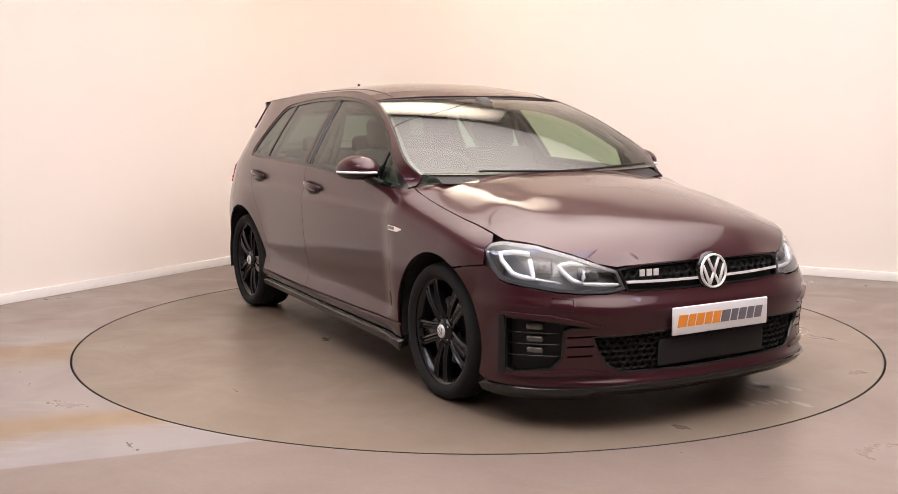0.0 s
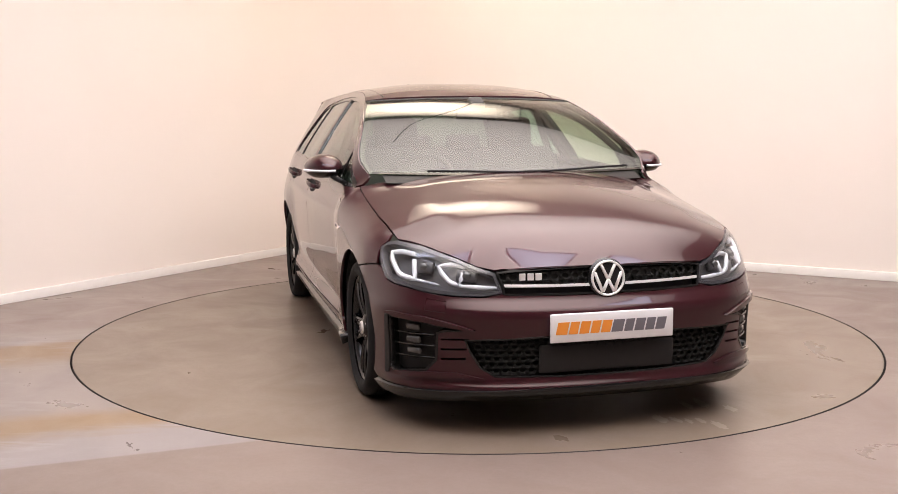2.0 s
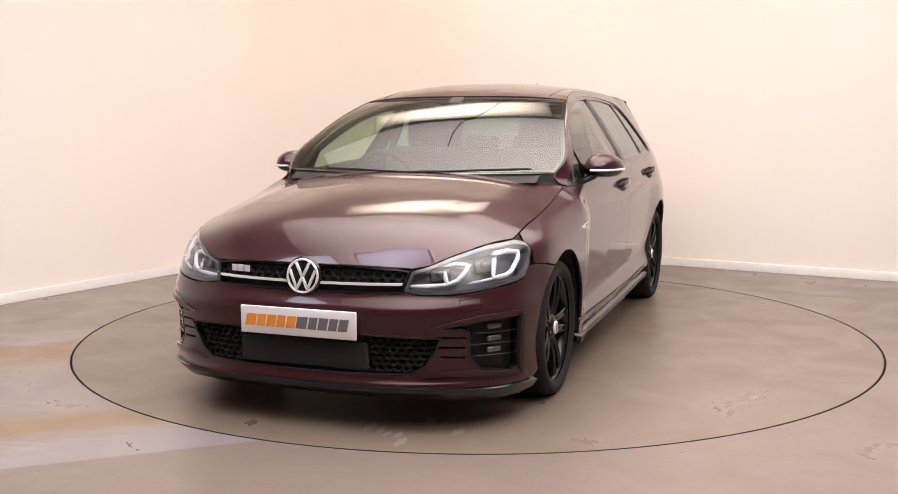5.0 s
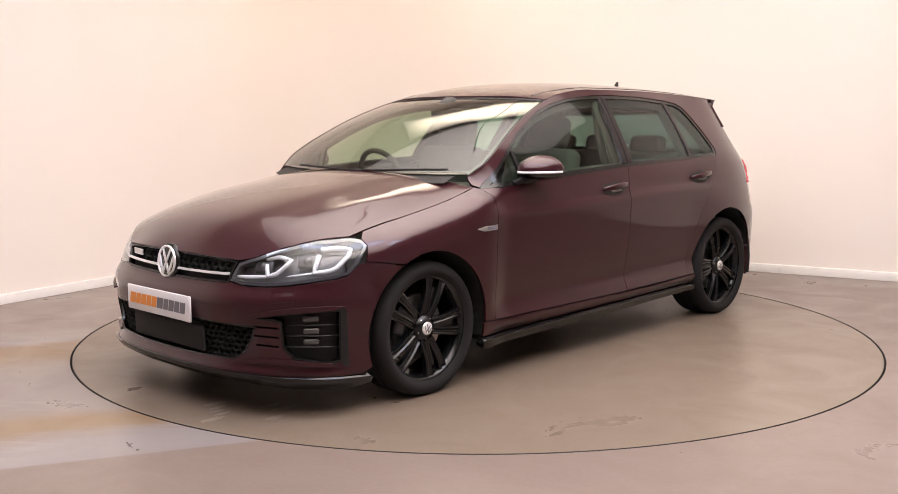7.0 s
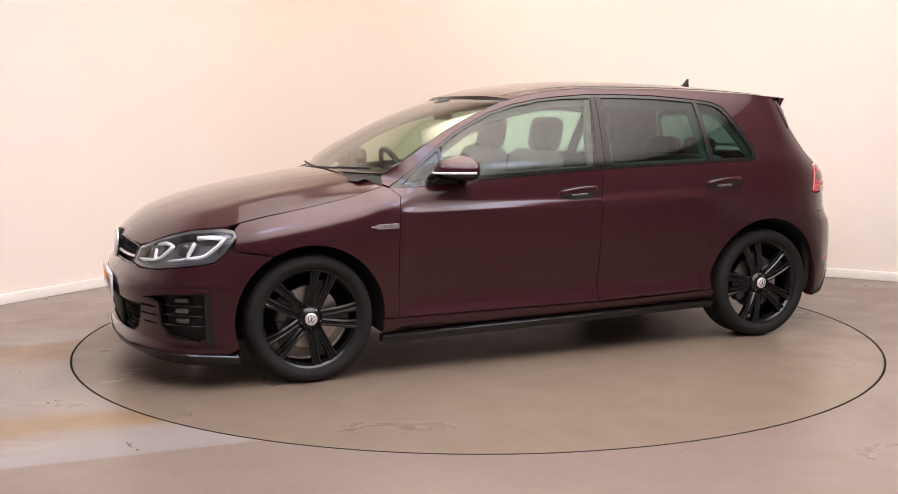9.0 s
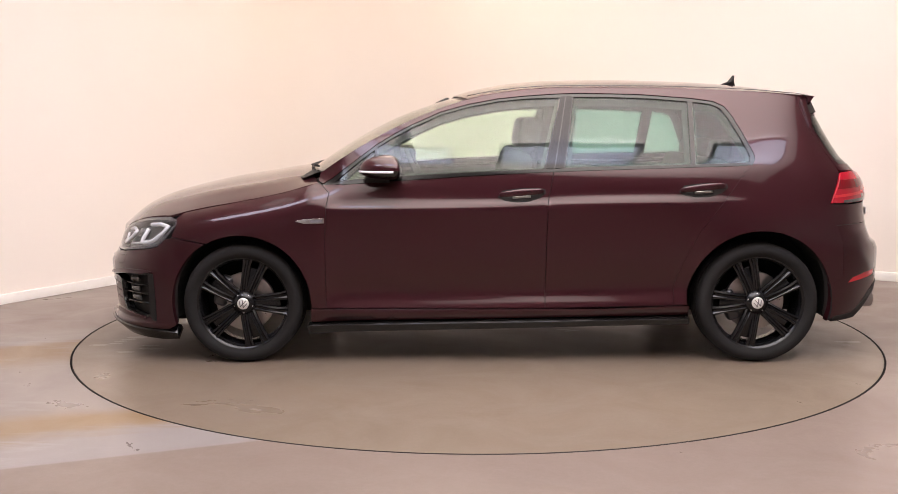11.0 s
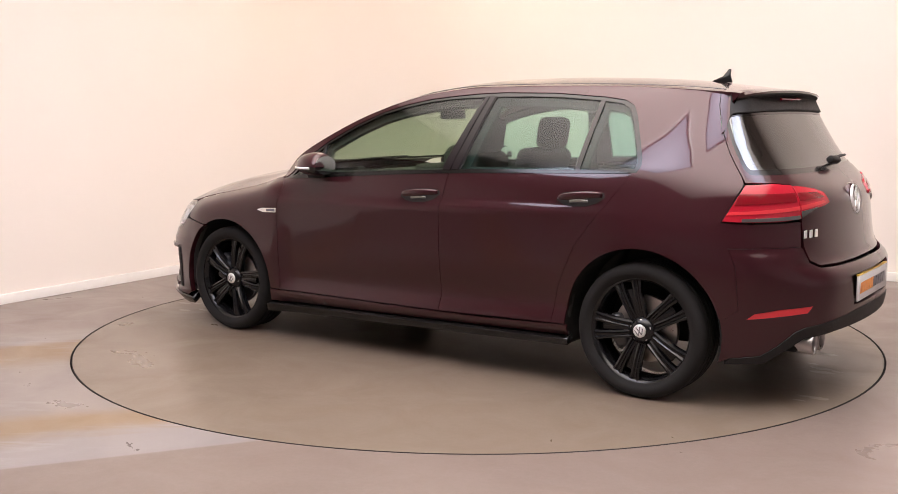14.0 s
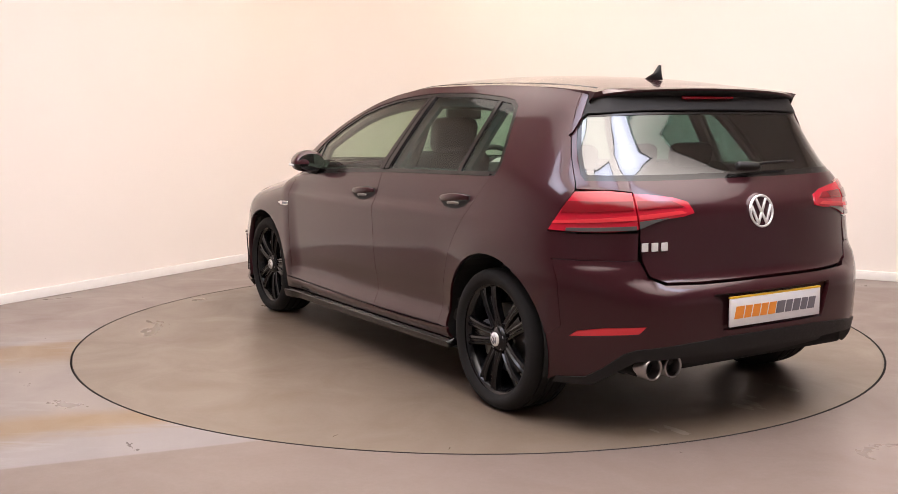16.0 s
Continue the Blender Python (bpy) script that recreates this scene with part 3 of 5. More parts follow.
LAMP_TOP_XYZ = [skin_at(s, z) for s, z in LAMP_TOP]


def hood(x, y):
    x, y = np.asarray(x, float), np.asarray(y, float)
    top = pchip([0.90, 1.13, 1.29, 1.46, 1.62, 1.79, 1.93, 2.02, 2.075, 2.11], [0.995, 0.972, 0.947, 0.921, 0.890, 0.848, 0.797, 0.742, 0.694, 0.655], x)
    kx = np.linspace(0.88, 1.62, 9)
    kz = pchip(HOODCUT_X, HOODCUT_Z, kx)
    ky = skin(np.interp(-kx, -SXY[:, 0], SGRID), kz)[:, 1]
    nx = np.append(kx, [p.x for p in LAMP_TOP_XYZ] + [2.12])
    gx = np.linspace(0.88, 2.12, 249)
    gy = pchip(nx, np.append(ky, [p.y for p in LAMP_TOP_XYZ] + [0.40]), gx)
    gz = pchip(nx, np.append(kz, [p.z + 0.002 for p in LAMP_TOP_XYZ] + [0.620]), gx)
    soft = np.ones(15) / 15
    gy, gz = (np.convolve(np.pad(np.convolve(np.pad(g, 7, "edge"), soft, "valid"), 7, "edge"), soft, "valid") for g in (gy, gz))
    ey, ez = np.interp(x, gx, gy), np.interp(x, gx, gz)
    # a soft crease runs forward from the screen pillar and dies out over the lamps
    q = np.abs(y) / ey
    ridge = 0.006 * np.exp(-((q - 0.74) / 0.09) ** 2) * np.clip((1.95 - x) / 0.5, 0, 1) * np.clip((x - 0.95) / 0.4, 0, 1)
    return np.stack([x, y, top - (top - ez) * q ** 2.5 + ridge], -1)


def roof(x, y):
    x, y = np.asarray(x, float), np.asarray(y, float)
    top = pchip([-1.70, -1.45, -1.2, -0.9, -0.6, -0.35, -0.15, 0.05, 0.16, 0.28], [1.366, 1.405, 1.433, 1.449, 1.456, 1.454, 1.444, 1.417, 1.393, 1.357], x)
    ez = pchip(EDGE_X, EDGE_Z, x)
    p = skin(np.interp(-x, -SXY[:, 0], SGRID), ez)
    q = np.abs(y) / p[..., 1]
    return np.stack([x, y, top - (top - ez) * q ** 2.6], -1)


def screen(u, v):
    """Windscreen: u across from -1 to 1, v up from 0 to 1."""
    u, v = np.asarray(u, float), np.asarray(v, float)
    xe = pchip([0, 0.25, 0.5, 0.75, 1.0], [0.905, 0.70, 0.50, 0.325, 0.165], v)
    p = skin(np.interp(-xe, -SXY[:, 0], SGRID), pchip(EDGE_X, EDGE_Z, xe))
    w = 1 - np.abs(u) ** 2.3
    bulge = pchip([0, 0.5, 1], [0.135, 0.125, 0.085], v)
    lift = pchip([0, 0.5, 1], [-0.006, 0.008, 0.018], v)
    return np.stack([xe + bulge * w, u * p[..., 1], p[..., 2] + lift * w], -1)


def arc(cx, cz, r, a0, a1, n=18):
    return [(cx + r * math.cos(radians(a0 + (a1 - a0) * k / n)), cz + r * math.sin(radians(a0 + (a1 - a0) * k / n))) for k in range(n + 1)]


def side(poly):
    """An outline of (x, z) on the flank, as the skin's own coordinates."""
    return [(sx(x), z) for x, z in poly]


FX, RX, WZ, WR = 1.315, -1.317, 0.3055, 0.308
DLO_TOP = [(0.80, 0.978), (0.737, 1.024), (0.623, 1.109), (0.53, 1.165), (0.448, 1.207), (0.30, 1.272), (0.154, 1.312), (0.0, 1.340), (-0.142, 1.354), (-0.29, 1.364), (-0.436, 1.368),
           (-0.727, 1.361), (-1.0, 1.340), (-1.11, 1.326), (-1.165, 1.300), (-1.20, 1.25), (-1.25, 1.144), (-1.285, 1.061), (-1.287, 1.035), (-1.262, 1.010)]
BELT = [(0.905, 0.912), (0.576, 0.936), (0.135, 0.963), (-0.195, 0.980), (-0.437, 0.988), (-0.983, 1.003), (-1.262, 1.010)]


def belt(x):
    return float(np.interp(-x, [-a for a, _ in BELT], [b for _, b in BELT]))


def dlo(x):
    return float(np.interp(-x, [-a for a, _ in DLO_TOP[:17]], [b for _, b in DLO_TOP[:17]]))


def bpillar_x(z, k=0.0):
    return float(np.interp(z, [0.2, 0.58, 0.82, 1.06, 1.40], [-0.230, -0.236, -0.242, -0.292, -0.365])) + k


def rear_cut_x(z):
    return float(np.interp(z, [0.47, 0.56, 0.67, 0.84, 1.01], [-0.915, -0.950, -1.003, -1.136, -1.262]))


def build_car():
    car = new("car")
    tagged(car, "dark burgundy metallic five-door hatchback with black alloy wheels", "car")
    # ---- flank panels
    fender = [(1.672, 0.650), (1.60, 0.640)] + arc(FX, 0.306, 0.356, 62, 168, 20) + [(0.956, 0.286), (0.884, 0.286), (0.884, 0.60), (0.876, 0.80), (0.862, 0.875), (0.905, 0.912)]
    fender += [(x, hood_z(x)) for x in (0.93, 1.0, 1.1, 1.2, 1.3, 1.4, 1.5, 1.58, 1.64)] + [(1.668, 0.742), (1.654, 0.716)]
    both("front_wing", side(fender), skin, PAINT, car, grid=0.02, gap=0.0015)
    front_door = [(0.884, 0.285), (0.884, 0.60), (0.876, 0.80), (0.862, 0.875), (0.905, 0.912)] + [(x, belt(x) - 0.006) for x in (0.75, 0.576, 0.35, 0.135, -0.05, -0.195)]
    front_door += [(bpillar_x(0.97), 0.978), (bpillar_x(0.82), 0.82), (-0.236, 0.58), (-0.231, 0.285)]
    rear_door = [(-0.231, 0.285), (-0.236, 0.58), (bpillar_x(0.82), 0.82), (bpillar_x(0.97), 0.978)] + [(x, belt(x) - 0.006) for x in (-0.437, -0.7, -0.983, -1.15)]
    rear_door += [(-1.262, 1.006), (-1.136, 0.84), (-1.003, 0.67), (-0.948, 0.556), (-0.909, 0.469), (-0.890, 0.40), (-0.880, 0.298)]
    for nm, poly in (("front_door", front_door), ("rear_door", rear_door)):
        doors = both(nm, side(poly), skin, PAINT, car, grid=0.022)
        hx, hz = ((-0.11, 0.866) if nm == "front_door" else (-1.02, 0.888))
        for d, mir in zip(doors, (1, -1)):
            build_handle(d, hx, hz, mir)
    quarter = [(-1.262, 1.006), (-1.136, 0.84), (-1.003, 0.67), (-0.948, 0.556), (-0.909, 0.469), (-0.890, 0.40), (-0.880, 0.300), (-0.955, 0.300)] + arc(RX, 0.312, 0.368, 0, 166, 28) + [(-1.70, 0.405), (-1.745, 0.44), (-1.73, 0.62), (-1.70, 0.703)]
    quarter2 = [(-1.668, 0.808), (-1.716, 0.896), (-1.762, 0.968), (-1.755, 1.0), (-1.702, 1.10), (-1.657, 1.20), (-1.632, 1.30), (-1.635, 1.350)]
    quarter2 += [(x, edge_z(x)) for x in (-1.5, -1.3, -1.1, -0.9)] + [(-0.9, dlo(-0.9) + 0.006), (-1.0, 1.346)] + [(x - 0.006, z + 0.003) for x, z in DLO_TOP[13:19]] + [(-1.275, 1.004)]
    both("rear_quarter", side(quarter) + [(sr(0.610), 0.703), (sr(0.603), 0.806), (sx(-1.80), 0.802)] + side(quarter2), skin, PAINT, car, grid=0.022, gap=0.0003)
    rail = [(0.925, 0.930)] + [(x, edge_z(x)) for x in (0.92, 0.85, 0.78, 0.70, 0.62, 0.54, 0.46, 0.39, 0.32, 0.25, 0.18, 0.09, 0.0, -0.15, -0.3, -0.5, -0.7, -0.9)]
    rail += [(-0.9, dlo(-0.9) + 0.006), (-0.727, 1.367)] + [(x + 0.002, z + 0.006) for x, z in DLO_TOP[10::-1]] + [(0.855, 0.945), (0.90, 0.918)]
    both("side_rail", side(rail), skin, PAINT, car, grid=0.03, gap=0.001)
    # black window surround
    outer = [(0.902, 0.914)] + [(x + 0.003, z + 0.011) for x, z in DLO_TOP[:13]] + [(x - 0.012, z + 0.004) for x, z in DLO_TOP[13:19]] + [(-1.272, 1.004)] + [(x, belt(x) - 0.005) for x in (-1.1, -0.8, -0.437, -0.195, 0.135, 0.576)]
    gf = [(0.605, 0.958)] + [(x - 0.002, z - 0.006) for x, z in DLO_TOP[2:9]] + [(bpillar_x(1.353, 0.030), 1.353), (bpillar_x(1.06, 0.052), 1.06), (bpillar_x(0.99, 0.052), 0.994), (0.135, 0.978), (0.45, 0.962)]
    gt = [(0.84, 0.930), (0.79, 0.968), (0.70, 1.042), (0.635, 1.088), (0.625, 0.952)]
    gr = [(bpillar_x(1.355, -0.040), 1.355), (-0.6, 1.354), (-0.8, 1.346), (-0.985, 1.330), (-0.965, 1.013), (-0.7, 1.008), (bpillar_x(1.0, -0.052), 1.000), (bpillar_x(1.06, -0.052), 1.06)]
    gq = [(-1.010, 1.327), (-1.10, 1.316), (-1.150, 1.292), (-1.185, 1.24), (-1.234, 1.14), (-1.268, 1.058), (-1.262, 1.024), (-0.990, 1.014)]
    surround = both("window_surround", side(outer), skin, GLOSSBLACK, car, holes=[side(g) for g in (gf, gt, gr, gq)], gap=0, lift=-0.004, thick=0.02, grid=0.05)
    both("inner_trim", side(outer), skin, CABIN, car, holes=[inset(side(g), d) for g, d in ((gf, 0.020), (gt, 0.010), (gr, 0.024), (gq, 0.016))], gap=0.0, lift=-0.040, thick=0.02, grid=0.06)
    for nm, g, mt in (("front_side_window", gf, GLASS_FRONT), ("quarter_light", gt, GLASS_FRONT), ("rear_side_window", gr, GLASS_REAR), ("rear_quarter_light", gq, GLASS_REAR)):
        both(nm, side(g), skin, mt, car, gap=-0.003, lift=-0.009, thick=0.001, grid=0.06)
    pil = [(bpillar_x(1.356, 0.026), 1.357), (bpillar_x(1.06, 0.046), 1.06), (bpillar_x(0.99, 0.046), 0.992), (bpillar_x(0.99, 0.003), 0.991), (bpillar_x(1.06, 0.003), 1.06), (bpillar_x(1.357, 0.003), 1.358)]
    pil2 = [(bpillar_x(1.356, -0.036), 1.358), (bpillar_x(1.06, -0.046), 1.06), (bpillar_x(0.99, -0.046), 0.996), (bpillar_x(0.99, -0.003), 0.993), (bpillar_x(1.06, -0.003), 1.06), (bpillar_x(1.357, -0.003), 1.360)]
    for pp in (pil, pil2):
        both("pillar_cover", side(pp), skin, PILLAR, car, gap=0.001, lift=0.0, thick=0.005, grid=0.05)
    strip = [(x, belt(x) - 0.007) for x in (0.80, 0.576, 0.135, -0.195, -0.437, -0.983, -1.24)] + [(x, belt(x) + 0.004) for x in (-1.24, -0.983, -0.437, -0.195, 0.135, 0.576, 0.80)]
    both("window_seal", side(strip), skin, GLOSSBLACK, car, gap=0, lift=0.003, thick=0.006)
    # sills
    sill = [(0.962, 0.283), (0.884, 0.281), (0.3, 0.281), (-0.5, 0.281), (-0.86, 0.293), (-0.962, 0.297), (-0.962, 0.243), (0.0, 0.228), (0.962, 0.214)]
    both("sill", side(sill), skin, PAINT, car, gap=0.001)
    skirt = [(0.975, 0.205), (0.0, 0.222), (-0.965, 0.238), (-0.965, 0.205), (0.0, 0.185), (0.975, 0.165)]
    both("side_skirt", side(skirt), skin, GLOSSBLACK, car, gap=0.0, lift=0.028, thick=0.05, label="black side skirt blade")
    # ---- top
    edge = [(x, float(skin_at(sx(x), edge_z(x)).y) - 0.002) for x in (0.165, 0.09, 0.0, -0.15, -0.3, -0.5, -0.8, -1.1, -1.3, -1.5, -1.60)]
    front = [(0.165 + 0.085 * (1 - abs(u) ** 2.3) - 0.004, u * edge[0][1]) for u in np.linspace(-0.96, 0.96, 17)]
    rear = [(-1.60 - 0.03 * (1 - u * u), u * edge[-1][1]) for u in np.linspace(0.9, -0.9, 9)]
    panel("roof_panel", front + edge + rear + [(x, -y) for x, y in edge[::-1]], roof, PAINT, car, grid=0.05, edge=0.04)
    panel("headliner", front + edge + rear + [(x, -y) for x, y in edge[::-1]], roof, HEADLINER, car, gap=0.02, lift=-0.035, thick=0.01, grid=0.1, edge=0.08)
    for sgn in (1, -1):
        bm = bmesh.new()
        tube(bm, [tuple(Vector(roof(np.array([x]), np.array([sgn * 0.50]))[0]) - Vector((0, 0, 0.003))) for x in np.linspace(0.16, -1.55, 20)], 0.006, 6)
        part("roof_seam", bm, GLOSSBLACK, car)
    scr = [(-0.985, 0.0)] + [(u, 0.0) for u in (-0.5, 0, 0.5)] + [(0.985, 0.0), (0.985, 0.5), (0.98, 1.0), (0.5, 1.0), (0, 1.0), (-0.5, 1.0), (-0.98, 1.0), (-0.985, 0.5)]
    panel("windscreen", scr, screen, GLASS_SCREEN, car, gap=0, lift=-0.004, thick=0.004, grid=0.09, edge=0.05)
    band = [(-0.995, -0.03), (0, -0.03), (0.995, -0.03), (0.998, 0.5), (0.995, 1.008), (0, 1.008), (-0.995, 1.008), (-0.998, 0.5)]
    hole = [(-0.955, 0.035), (0, 0.035), (0.955, 0.035), (0.965, 0.5), (0.96, 0.997), (0, 0.997), (-0.96, 0.997), (-0.965, 0.5)]
    panel("windscreen_border", band, screen, GLOSSBLACK, car, holes=[hole], gap=0, lift=-0.007, thick=0.003, grid=0.1, edge=0.04)
    hoodline = [(x, float(skin_at(sx(x), hood_z(x)).y) - 0.001) for x in (0.93, 1.0, 1.1, 1.2, 1.3, 1.4, 1.5, 1.58, 1.655)]
    lampline = [(p.x, p.y - 0.002) for p in LAMP_TOP_XYZ]
    nose = [(2.099 - 0.14 * y * y - 0.9 * y ** 4, y) for y in (0.42, 0.38, 0.34, 0.30, 0.26, 0.22, 0.18, 0.14, 0.10, 0.05, 0.0)]
    cowl = [(0.915 + 0.128 * (1 - (y / 0.78) ** 2), y) for y in (-0.6, -0.4, -0.2, 0, 0.2, 0.4, 0.6)]
    half = hoodline + lampline + nose
    panel("bonnet", cowl + half + [(x, -y) for x, y in half[-2::-1]], hood, PAINT, car, grid=0.020, edge=0.02, gap=0.0015)
    # ---- front end
    front_half = [(0.0, 0.556), (sf(0.2), 0.556), (sf(0.40), 0.560), (sf(0.435), 0.566), (sf(0.50), 0.554), (sf(0.60), 0.554), (sf(0.68), 0.560), (sf(0.75), 0.572), (sx(1.80), 0.585), (sx(1.755), 0.597), (sx(1.715), 0.636), (sx(1.672), 0.647), (sx(1.60), 0.637)]
    front_half += [(sx(x), z) for x, z in arc(FX, 0.306, 0.358, 60, -18, 16)] + [(sx(1.70), 0.170), (sf(0.72), 0.176), (sf(0.55), 0.186), (sf(0.3), 0.192), (0.0, 0.194)]
    low = [(sf(0.572), 0.390), (sf(0.552), 0.335), (sf(0.516), 0.272), (sf(0.46), 0.238), (sf(0.2), 0.233), (0, 0.233)]
    lowgrille = low + [(-s, z) for s, z in low[-2::-1]] + [(-sf(0.28), 0.402), (sf(0.28), 0.402)]
    fog = [(sx(1.795), 0.458), (sf(0.745), 0.460), (sf(0.66), 0.446), (sf(0.575), 0.425), (sf(0.64), 0.418), (sf(0.662), 0.408), (sf(0.668), 0.300), (sf(0.705), 0.250), (sx(1.83), 0.226), (sx(1.795), 0.240)]
    slots = [[(sf(0.655), z + 0.004), (sf(0.555 + k * 0.006), z + 0.010), (sf(0.555 + k * 0.006), z + 0.001), (sf(0.655), z - 0.005)] for k, z in enumerate((0.385, 0.345, 0.305))]
    washer = [(sf(0.705), 0.543), (sf(0.635), 0.536), (sf(0.635), 0.492), (sf(0.705), 0.497)]
    one = [fog, washer] + slots
    fb = front_half + [(-s, z) for s, z in front_half[-2:0:-1]]
    panel("front_bumper", fb, skin, PAINT, car, holes=[lowgrille] + one + [[(-s, z) for s, z in h] for h in one], grid=0.022, thick=0.03)
    both("washer_cover", washer, skin, PAINT, car, gap=0.0022, thick=0.01, grid=0.02)
    panel("lower_grille_backing", inset(lowgrille, -0.01), skin, GAP, car, gap=0, lift=-0.045, thick=0.005, grid=0.06, edge=0.05)
    build_mesh_grille("lower_grille", lowgrille, car, -0.018, 0.036, 0.026)
    edge_in = inset(lowgrille, 0.006)
    panel("lower_grille_frame", lowgrille, skin, GLOSSBLACK, car, holes=[edge_in], gap=0.0, lift=0.001, thick=0.03, grid=0.1, edge=0.03)
    bm = bmesh.new()
    box(bm, 0, 0, 0, 0.02, 0.58, 0.115, 0.01)
    bmesh.ops.transform(bm, verts=bm.verts, matrix=pose(2.118, 0, 0.306))
    part("radar_cover", bm, GAP, car)
    for mir in (1, -1):
        build_fog(car, fog, mir)
    lip = [(0, 0.196), (sf(0.3), 0.194), (sf(0.55), 0.188), (sf(0.72), 0.178), (sx(1.72), 0.166), (sx(1.655), 0.160), (sx(1.655), 0.128), (sx(1.75), 0.120), (sf(0.7), 0.128), (sf(0.5), 0.148), (0, 0.152)]
    panel("front_splitter", lip + [(-s, z) for s, z in lip[-2:0:-1]], skin, GLOSSBLACK, car, gap=0, lift=0.012, thick=0.07, label="gloss black front splitter")
    # grille between the lamps
    g = [(0, 0.668), (sf(0.25), 0.662), (sf(0.40), 0.655), (sf(0.455), 0.648), (sf(0.435), 0.60), (sf(0.425), 0.560), (sf(0.2), 0.557), (0, 0.557)]
    gg = g + [(-s, z) for s, z in g[-2:0:-1]]
    panel("grille_backing", gg, skin, GAP, car, gap=0, lift=-0.030, thick=0.01, grid=0.06, edge=0.05)
    build_mesh_grille("upper_grille", [(s * 0.99, 0.609 + (z - 0.609) * 0.94) for s, z in gg], car, -0.012, 0.044, 0.030, zlow=0.606)
    rimg = inset(gg, 0.007)
    panel("grille_frame", gg, skin, GLOSSBLACK, car, holes=[rimg], gap=0, lift=0.0, thick=0.03, grid=0.1)
    for sgn in (1, -1):
        bar = [(sgn * sf(0.062), 0.598), (sgn * sf(0.25), 0.599), (sgn * sf(0.425), 0.602), (sgn * sf(0.420), 0.592), (sgn * sf(0.25), 0.589), (sgn * sf(0.062), 0.588)]
        panel("grille_bar", bar, skin, SATIN, car, gap=0, lift=0.004, thick=0.012, grid=0.1, label="silver grille trim bar")
    build_roundel(car, pose(2.112, 0, 0.617, 0, 84, 0), 0.072, "front_badge")
    build_letters(car, [(0.345, 0), (0.312, 0), (0.280, 0)], lambda y: Vector((float(skin_at(sf(abs(y)), 0.63).x) + 0.002, -y, 0.630)), 1, 0.030)
    build_plate(car, pose(2.166, 0, 0.436, 0, 0, 0), False)
    for mir in (1, -1):
        build_headlamp(car, mir)
    # ---- rear end
    hatch_half = [(SLEN, 0.612), (sr(0.35), 0.610), (sr(0.50), 0.614), (sr(0.565), 0.640), (sr(0.590), 0.700), (sr(0.597), 0.815), (sr(0.597), 0.835), (sr(0.616), 0.961), (sr(0.70), 0.970), (sx(-1.768), 0.972), (sx(-1.7575), 1.0), (sx(-1.7045), 1.10), (sx(-1.6595), 1.20), (sx(-1.6345), 1.30), (sx(-1.638), 1.352), (sr(0.45), 1.352), (SLEN, 1.352)]
    hatch = hatch_half + [(2 * SLEN - s, z) for s, z in hatch_half[-2:0:-1]]
    glassR = [(SLEN, 1.012), (sr(0.35), 1.012), (sx(-1.753) + 0.055, 1.016), (sx(-1.753) + 0.032, 1.035), (sx(-1.700) + 0.030, 1.14), (sx(-1.658) + 0.030, 1.24), (sx(-1.658) + 0.06, 1.266), (sr(0.35), 1.275), (SLEN, 1.276)]
    glassR = glassR + [(2 * SLEN - s, z) for s, z in glassR[-2:0:-1]]
    panel("tailgate", hatch, skin, PAINT, car, holes=[inset(glassR, -0.012)], grid=0.024, thick=0.02)
    panel("rear_window_border", inset(glassR, -0.012), skin, GLOSSBLACK, car, holes=[inset(glassR, 0.012)], gap=0.001, lift=-0.004, thick=0.006, grid=0.08)
    panel("rear_window", glassR, skin, GLASS_TAIL, car, gap=-0.004, lift=-0.006, thick=0.002, grid=0.07, edge=0.04)
    build_spoiler(car)
    bump_half = [(SLEN, 0.604), (sr(0.35), 0.602), (sr(0.51), 0.606), (sr(0.573), 0.632), (sr(0.597), 0.690), (sr(0.610), 0.700), (sx(-1.84), 0.700), (sx(-1.7015), 0.700), (sx(-1.7315), 0.62), (sx(-1.7465), 0.44), (sx(-1.7015), 0.4045)]
    bump_half += [(sx(x), z) for x, z in arc(RX, 0.312, 0.372, 166, 196, 6)] + [(sx(-1.72), 0.232), (sr(0.765), 0.245), (sr(0.72), 0.285), (sr(0.66), 0.345), (sr(0.62), 0.362), (sr(0.45), 0.380), (sr(0.25), 0.395), (SLEN, 0.400)]
    bumper = bump_half + [(2 * SLEN - s, z) for s, z in bump_half[-2:0:-1]]
    recess = [(SLEN - 0.33, 0.565), (SLEN - 0.28, 0.418), (SLEN + 0.28, 0.418), (SLEN + 0.33, 0.565)]
    refl = [(sx(-1.775), 0.403), (sx(-1.803), 0.429), (sr(0.72), 0.446), (sr(0.587), 0.453), (sr(0.612), 0.422), (sr(0.72), 0.413)]
    reflR = [(2 * SLEN - s, z) for s, z in refl]
    panel("rear_bumper", bumper, skin, PAINT, car, holes=[recess, refl, reflR], grid=0.03, thick=0.03, gap=0.0003)
    panel("plate_recess", inset(recess, -0.006), skin, PAINT, car, gap=0, lift=-0.022, thick=0.01, grid=0.06, edge=0.05)
    for poly in (refl, reflR):
        panel("rear_reflector", poly, skin, REDBAR, car, gap=0.002, lift=-0.002, thick=0.02, grid=0.03, label="red rear reflector")
